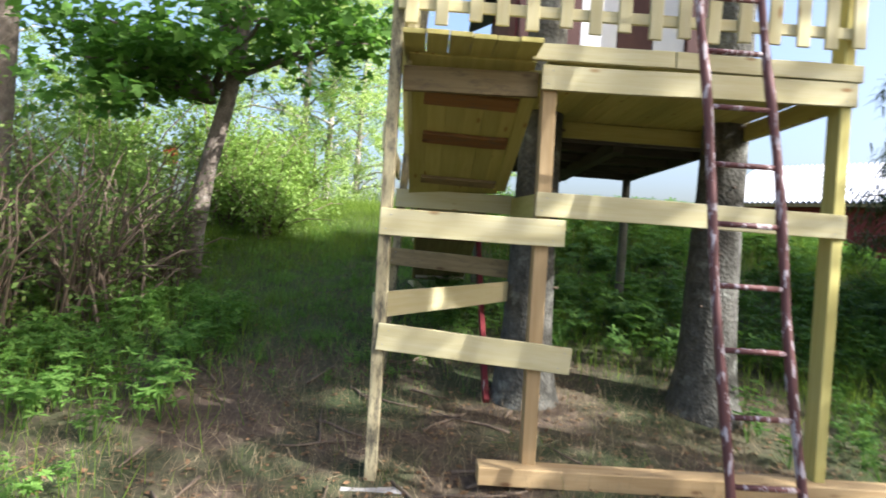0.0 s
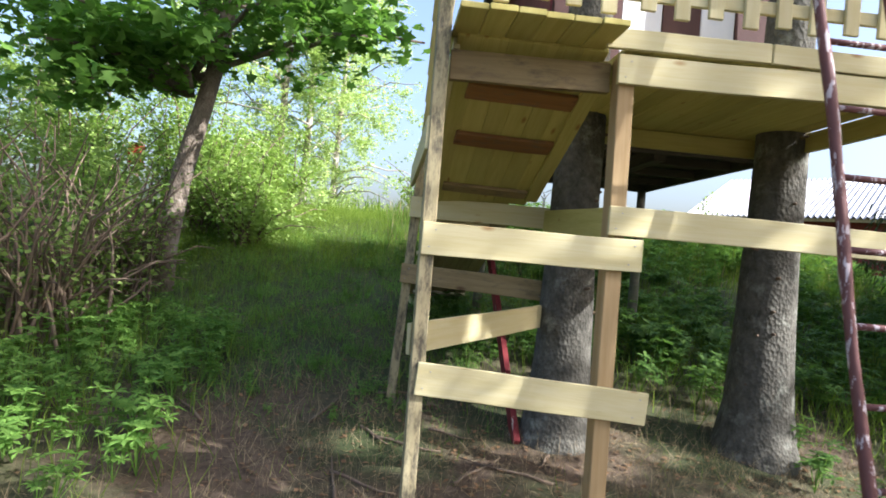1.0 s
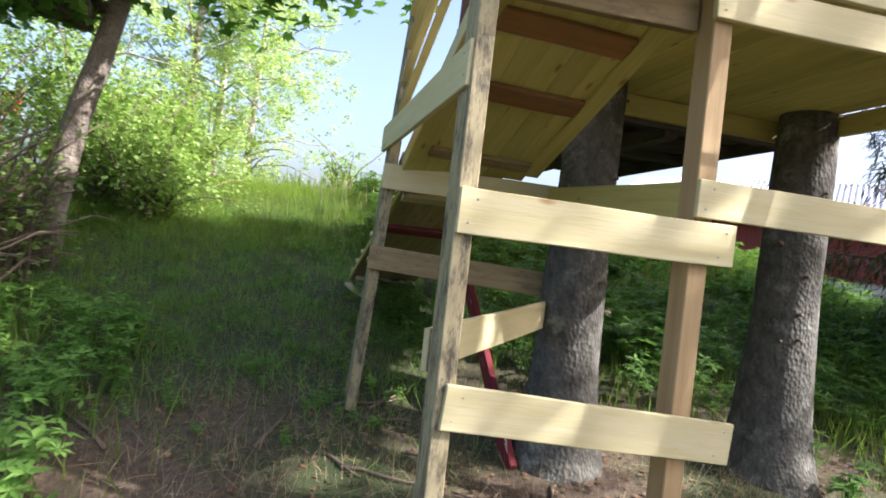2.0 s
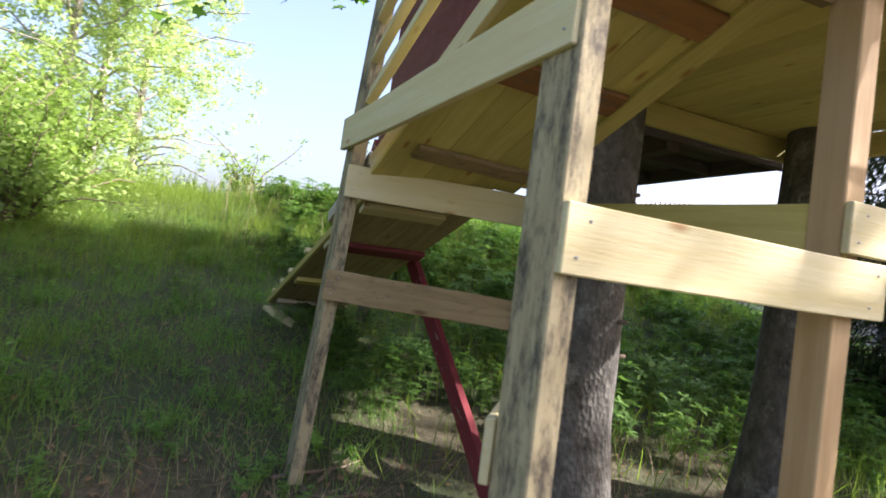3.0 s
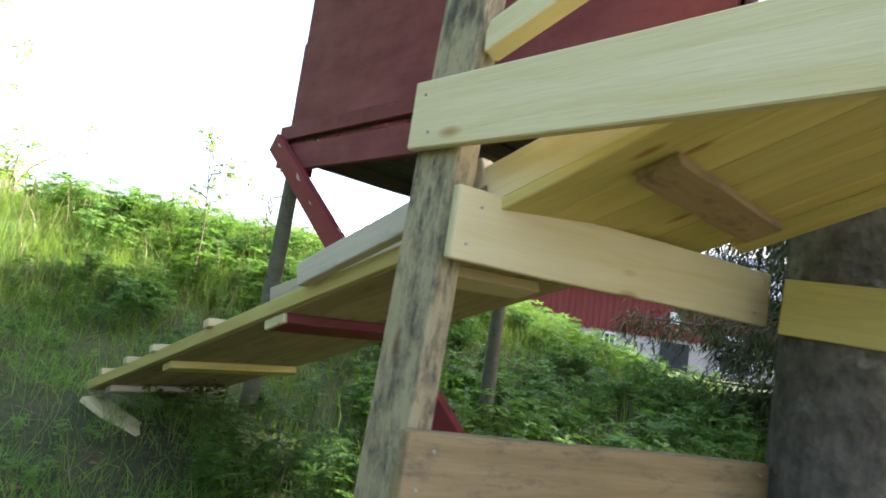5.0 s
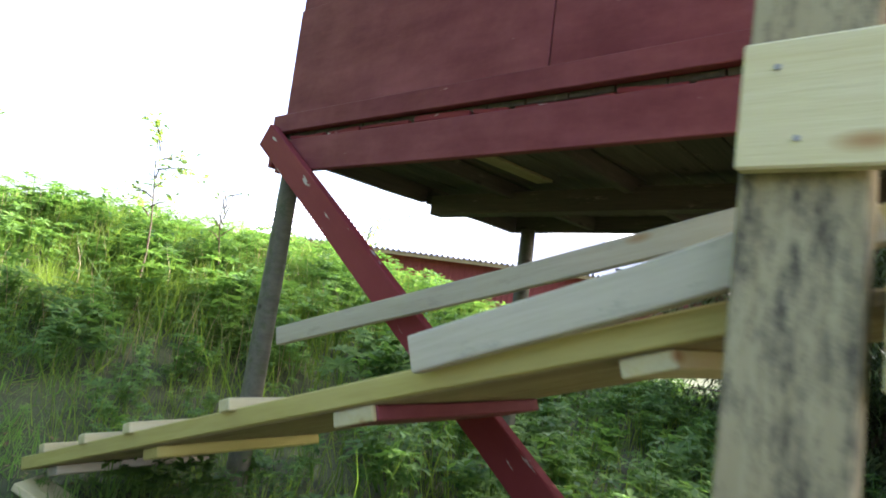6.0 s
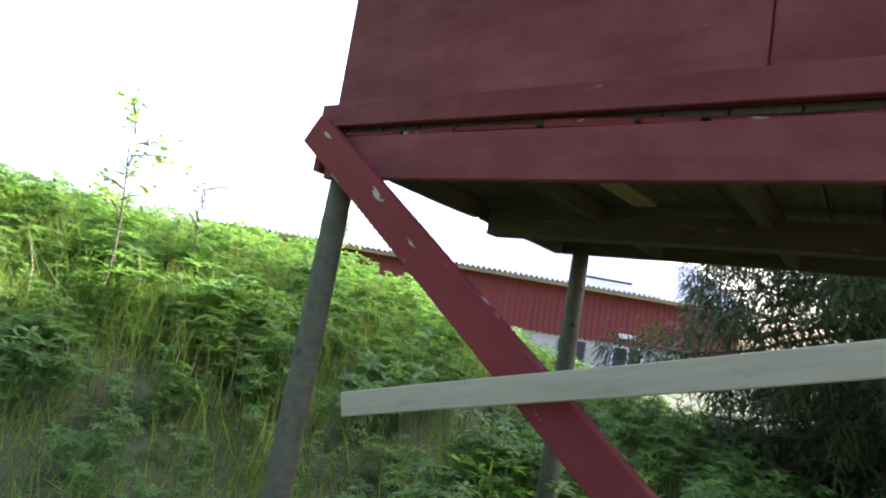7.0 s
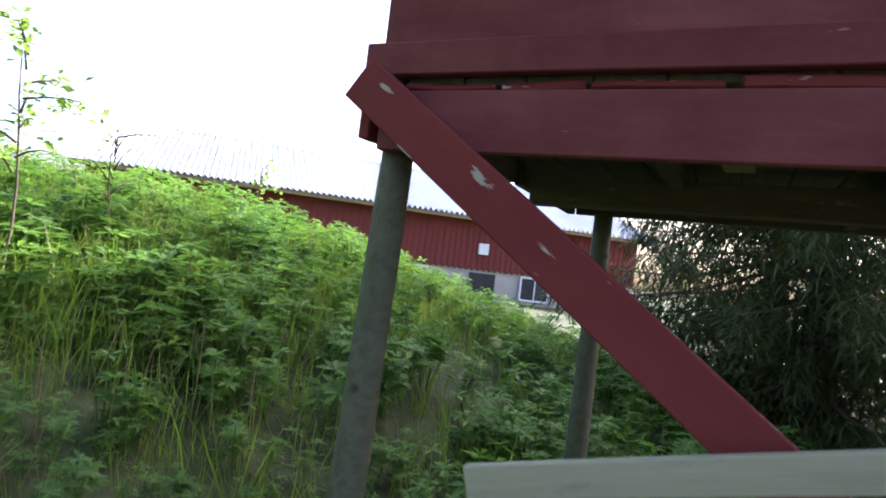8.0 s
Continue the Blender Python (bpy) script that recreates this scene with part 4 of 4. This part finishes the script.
def weeds(name, pts, size, mat, label):
    n = len(pts)
    v, t = scatter(LUP[0], LUP[1], pts, size * rng.uniform(0.55, 1.2, n), rng.uniform(0, 6.3, n), np.abs(rng.normal(0, 0.22, n)), rng.uniform(0, 6.3, n))
    return tagged(new(name, tri_mesh(name, v, t, mat)), label, "weeds", kind="stuff")


weeds("lupines", spots(4200, 0.6, 9, 7.4, 14, lambda x, y: (0.08 + 0.92 * clump(x * 1.5, y * 1.5 + 1)) * (0.35 + 0.65 * smooth01(8.4, 10.2, y)) * smooth01(1.2, 2.8, x + 0.3 * (y - 8))), 0.42, LUPINE, "dense lupine leaves growing up the slope")
weeds("lupines", spots(1500, 1.3, 9, 5.2, 7.8, lambda x, y: 0.45 * (0.3 + 0.7 * clump(x, y)) * (1 - trodden(x, y))), 0.4, LUPINE, "lupines and weeds beneath the playhouse")
weeds("lupines", spots(180, 0.4, 2.4, 8.6, 11.0, lambda x, y: (0.35 + 0.5 * clump(x * 1.3, y * 1.3)) * smooth01(-0.6, 0.6, x + 0.25 * (y - 9))), 0.3, LUPINE, "low young lupines above the foot of the ramp")
weeds("weeds", spots(110, 0.3, 1.4, 5.9, 7.5, lambda x, y: 0.8 + 0 * x), 0.27, LUPINE, "leafy weeds in the shade beneath the ramp")
weeds("weeds", spots(380, -0.6, 2.2, 7.7, 9.6, lambda x, y: 0.75 * clump(x * 2 + 1, y * 2) * (1 - 0.9 * at_ramp(x, y))), 0.2, LUPINE, "low leafy weeds covering the bank")
weeds("seedlings", spots(900, -2.2, 0.3, 4.6, 8.8, lambda x, y: 0.7 * patch(x, y + 0.5)), 0.1, NETTLE, "small leafy plants sprouting on the trodden way")
weeds("nettles", spots(1300, -4.6, -1.25, 1.8, 6.5, lambda x, y: (0.08 + 0.55 * clump(x * 1.4, y * 1.4)) * (1 - bare_spot(x, y))), 0.32, NETTLE, "green nettles and goutweed beside the path")
weeds("weeds", spots(900, 2.4, 9, 3.6, 5.6, lambda x, y: 0.4 * clump(x, y + 2)), 0.3, LUPINE, "green weeds growing in the shade")

# leaf litter and twigs
n_l = spots(15000, -2.6, 4, 2, 9, lambda x, y: np.maximum(trodden(x, y) * 0.6 * (1 - 0.45 * smooth01(4.2, 7, y)), 0.8 * np.exp(-((x + 1.3) / 0.8) ** 2 - ((y - 3.1) / 0.5) ** 2)))
v, t = scatter(LEAF_Q[0], LEAF_Q[1], n_l + np.array((0, 0, 0.012)), rng.uniform(0.02, 0.048, len(n_l)), rng.uniform(0, 6.3, len(n_l)), rng.normal(0, 0.3, len(n_l)), rng.uniform(0, 6.3, len(n_l)))
tagged(new("leaf_litter", tri_mesh("leaf_litter", v, t, LITTER)), "brown fallen leaves on the soil", "leaf litter", kind="stuff")
r_t = random.Random(17)
for k in range(34):
    x, y = r_t.uniform(-1.3, 1.6), r_t.uniform(2.6, 5.2)
    a, ln = r_t.uniform(0, 6.28), r_t.uniform(0.15, 0.6)
    p = [(x + math.cos(a) * ln * s, y + math.sin(a) * ln * s + 0.02 * math.sin(7 * s), ground_z(x + math.cos(a) * ln * s, y + math.sin(a) * ln * s) + 0.012) for s in np.linspace(0, 1, 5)]
    ob = new("stick", mesh_of(tube_bm(p, [0.011, 0.01, 0.008, 0.006, 0.004], 6, 0.1, k), "stick", TWIG, True))
    tagged(ob, "dry fallen stick lying on the soil", "stick", "fallen sticks")

# bird box on a birch
bb = thing("bird_box", (-4.5, 11.8, 1.2), "small red wooden bird box on a pole", "bird box")
part("box", box_bm(0.2, 0.2, 0.34, 0.006), BIRDBOX, bb, m=pose(-4.5, 11.8, 2.6))
part("lid", box_bm(0.26, 0.28, 0.025, 0.004), GREYBROWN, bb, m=pose(-4.5, 11.8, 2.785, 8))
part("pole", tube_bm([(-4.5, 11.92, ground_z(-4.5, 11.92) - 0.1), (-4.5, 11.92, 2.95)], [0.04, 0.03], 8), TWIG, bb, m=Matrix())

# ---------------------------------------------------------------- barn in the distance
BC, BYAW = Vector((17.4, 16.6, 0.12)), radians(-47)
barn = thing("barn", (BC.x, BC.y, -0.3), "long red barn with a corrugated metal roof and pale plastered base", "barn")
BM = Matrix.Translation(BC) @ Matrix.Rotation(BYAW, 4, 'Z')        # x along the wall, -y towards the playhouse


def barn_box(name, x0, x1, y0, y1, z0, z1, mat, parent=None, label=""):
    bm = box_bm(x1 - x0, y1 - y0, z1 - z0, 0.006)
    return part(name, bm, mat, parent or barn, label, BM @ Matrix.Translation(((x0 + x1) / 2, (y0 + y1) / 2, (z0 + z1) / 2)))


barn_box("plinth", -9, 9, 0.06, 7.9, -1.2, 1.75, PLASTER)
barn_box("wall", -9.1, 9.1, 0, 8, 1.75, 3.5, BARNRED)
for k in range(86):
    x = -9.1 + k * 0.21
    barn_box("cladding_board", x, x + 0.10, -0.025, 0.0, 1.7, 3.46, BARNRED)
bm = bmesh.new()
rows = []
for k in range(2):
    rows.append([bm.verts.new((-9.4 + 0.045 * i, -0.45 + 4.6 * k, 3.48 + 1.9 * k + 0.06 * math.sin(i * math.pi / 2.0))) for i in range(421)])
for a, b, c, d in zip(rows[0], rows[0][1:], rows[1][1:], rows[1]):
    bm.faces.new((a, b, c, d))
back = [bm.verts.new(v) for v in ((-9.4, 4.16, 5.38), (9.5, 4.16, 5.38), (9.5, 8.5, 3.46), (-9.4, 8.5, 3.46))]
bm.faces.new(back)
part("roof", bm, METALROOF, barn, "corrugated grey steel roof", BM)
barn_box("fascia", -9.4, 9.4, -0.42, -0.38, 3.33, 3.45, GREYBROWN)
for x, w_, z0, z1 in ((4.55, 1.1, 0.85, 1.66), (0.75, 0.4, 1.2, 1.66), (-4.0, 1.1, 0.85, 1.66), (7.4, 1.0, 0.85, 1.66)):
    w = barn_box("window", x, x + w_, 0.0, 0.08, z0, z1, DARK, label="plinth window with a pale frame")
    for a, b, c, d in ((x, x + w_, z1 - 0.05, z1 + 0.02), (x, x + w_, z0 - 0.03, z0 + 0.04), (x - 0.03, x + 0.04, z0, z1), (x + w_ - 0.04, x + w_ + 0.03, z0, z1), (x + w_ / 2 - 0.02, x + w_ / 2 + 0.02, z0, z1)):
        barn_box("window_frame", a, b, -0.04, 0.03, c, d, GREYWHITE, w)
barn_box("wall_box", 2.85, 3.2, -0.12, -0.025, 2.25, 2.62, WHITE, label="white box on the cladding")
barn_box("sign", 4.7, 5.3, -0.06, -0.025, 1.95, 2.1, GREYWHITE)
barn_box("door", 2.65, 3.6, 0.0, 0.05, -0.4, 1.62, DARK)
barn_box("snow_guard", 2.9, 5.0, 0.1, 0.16, 3.8, 3.88, DARK)
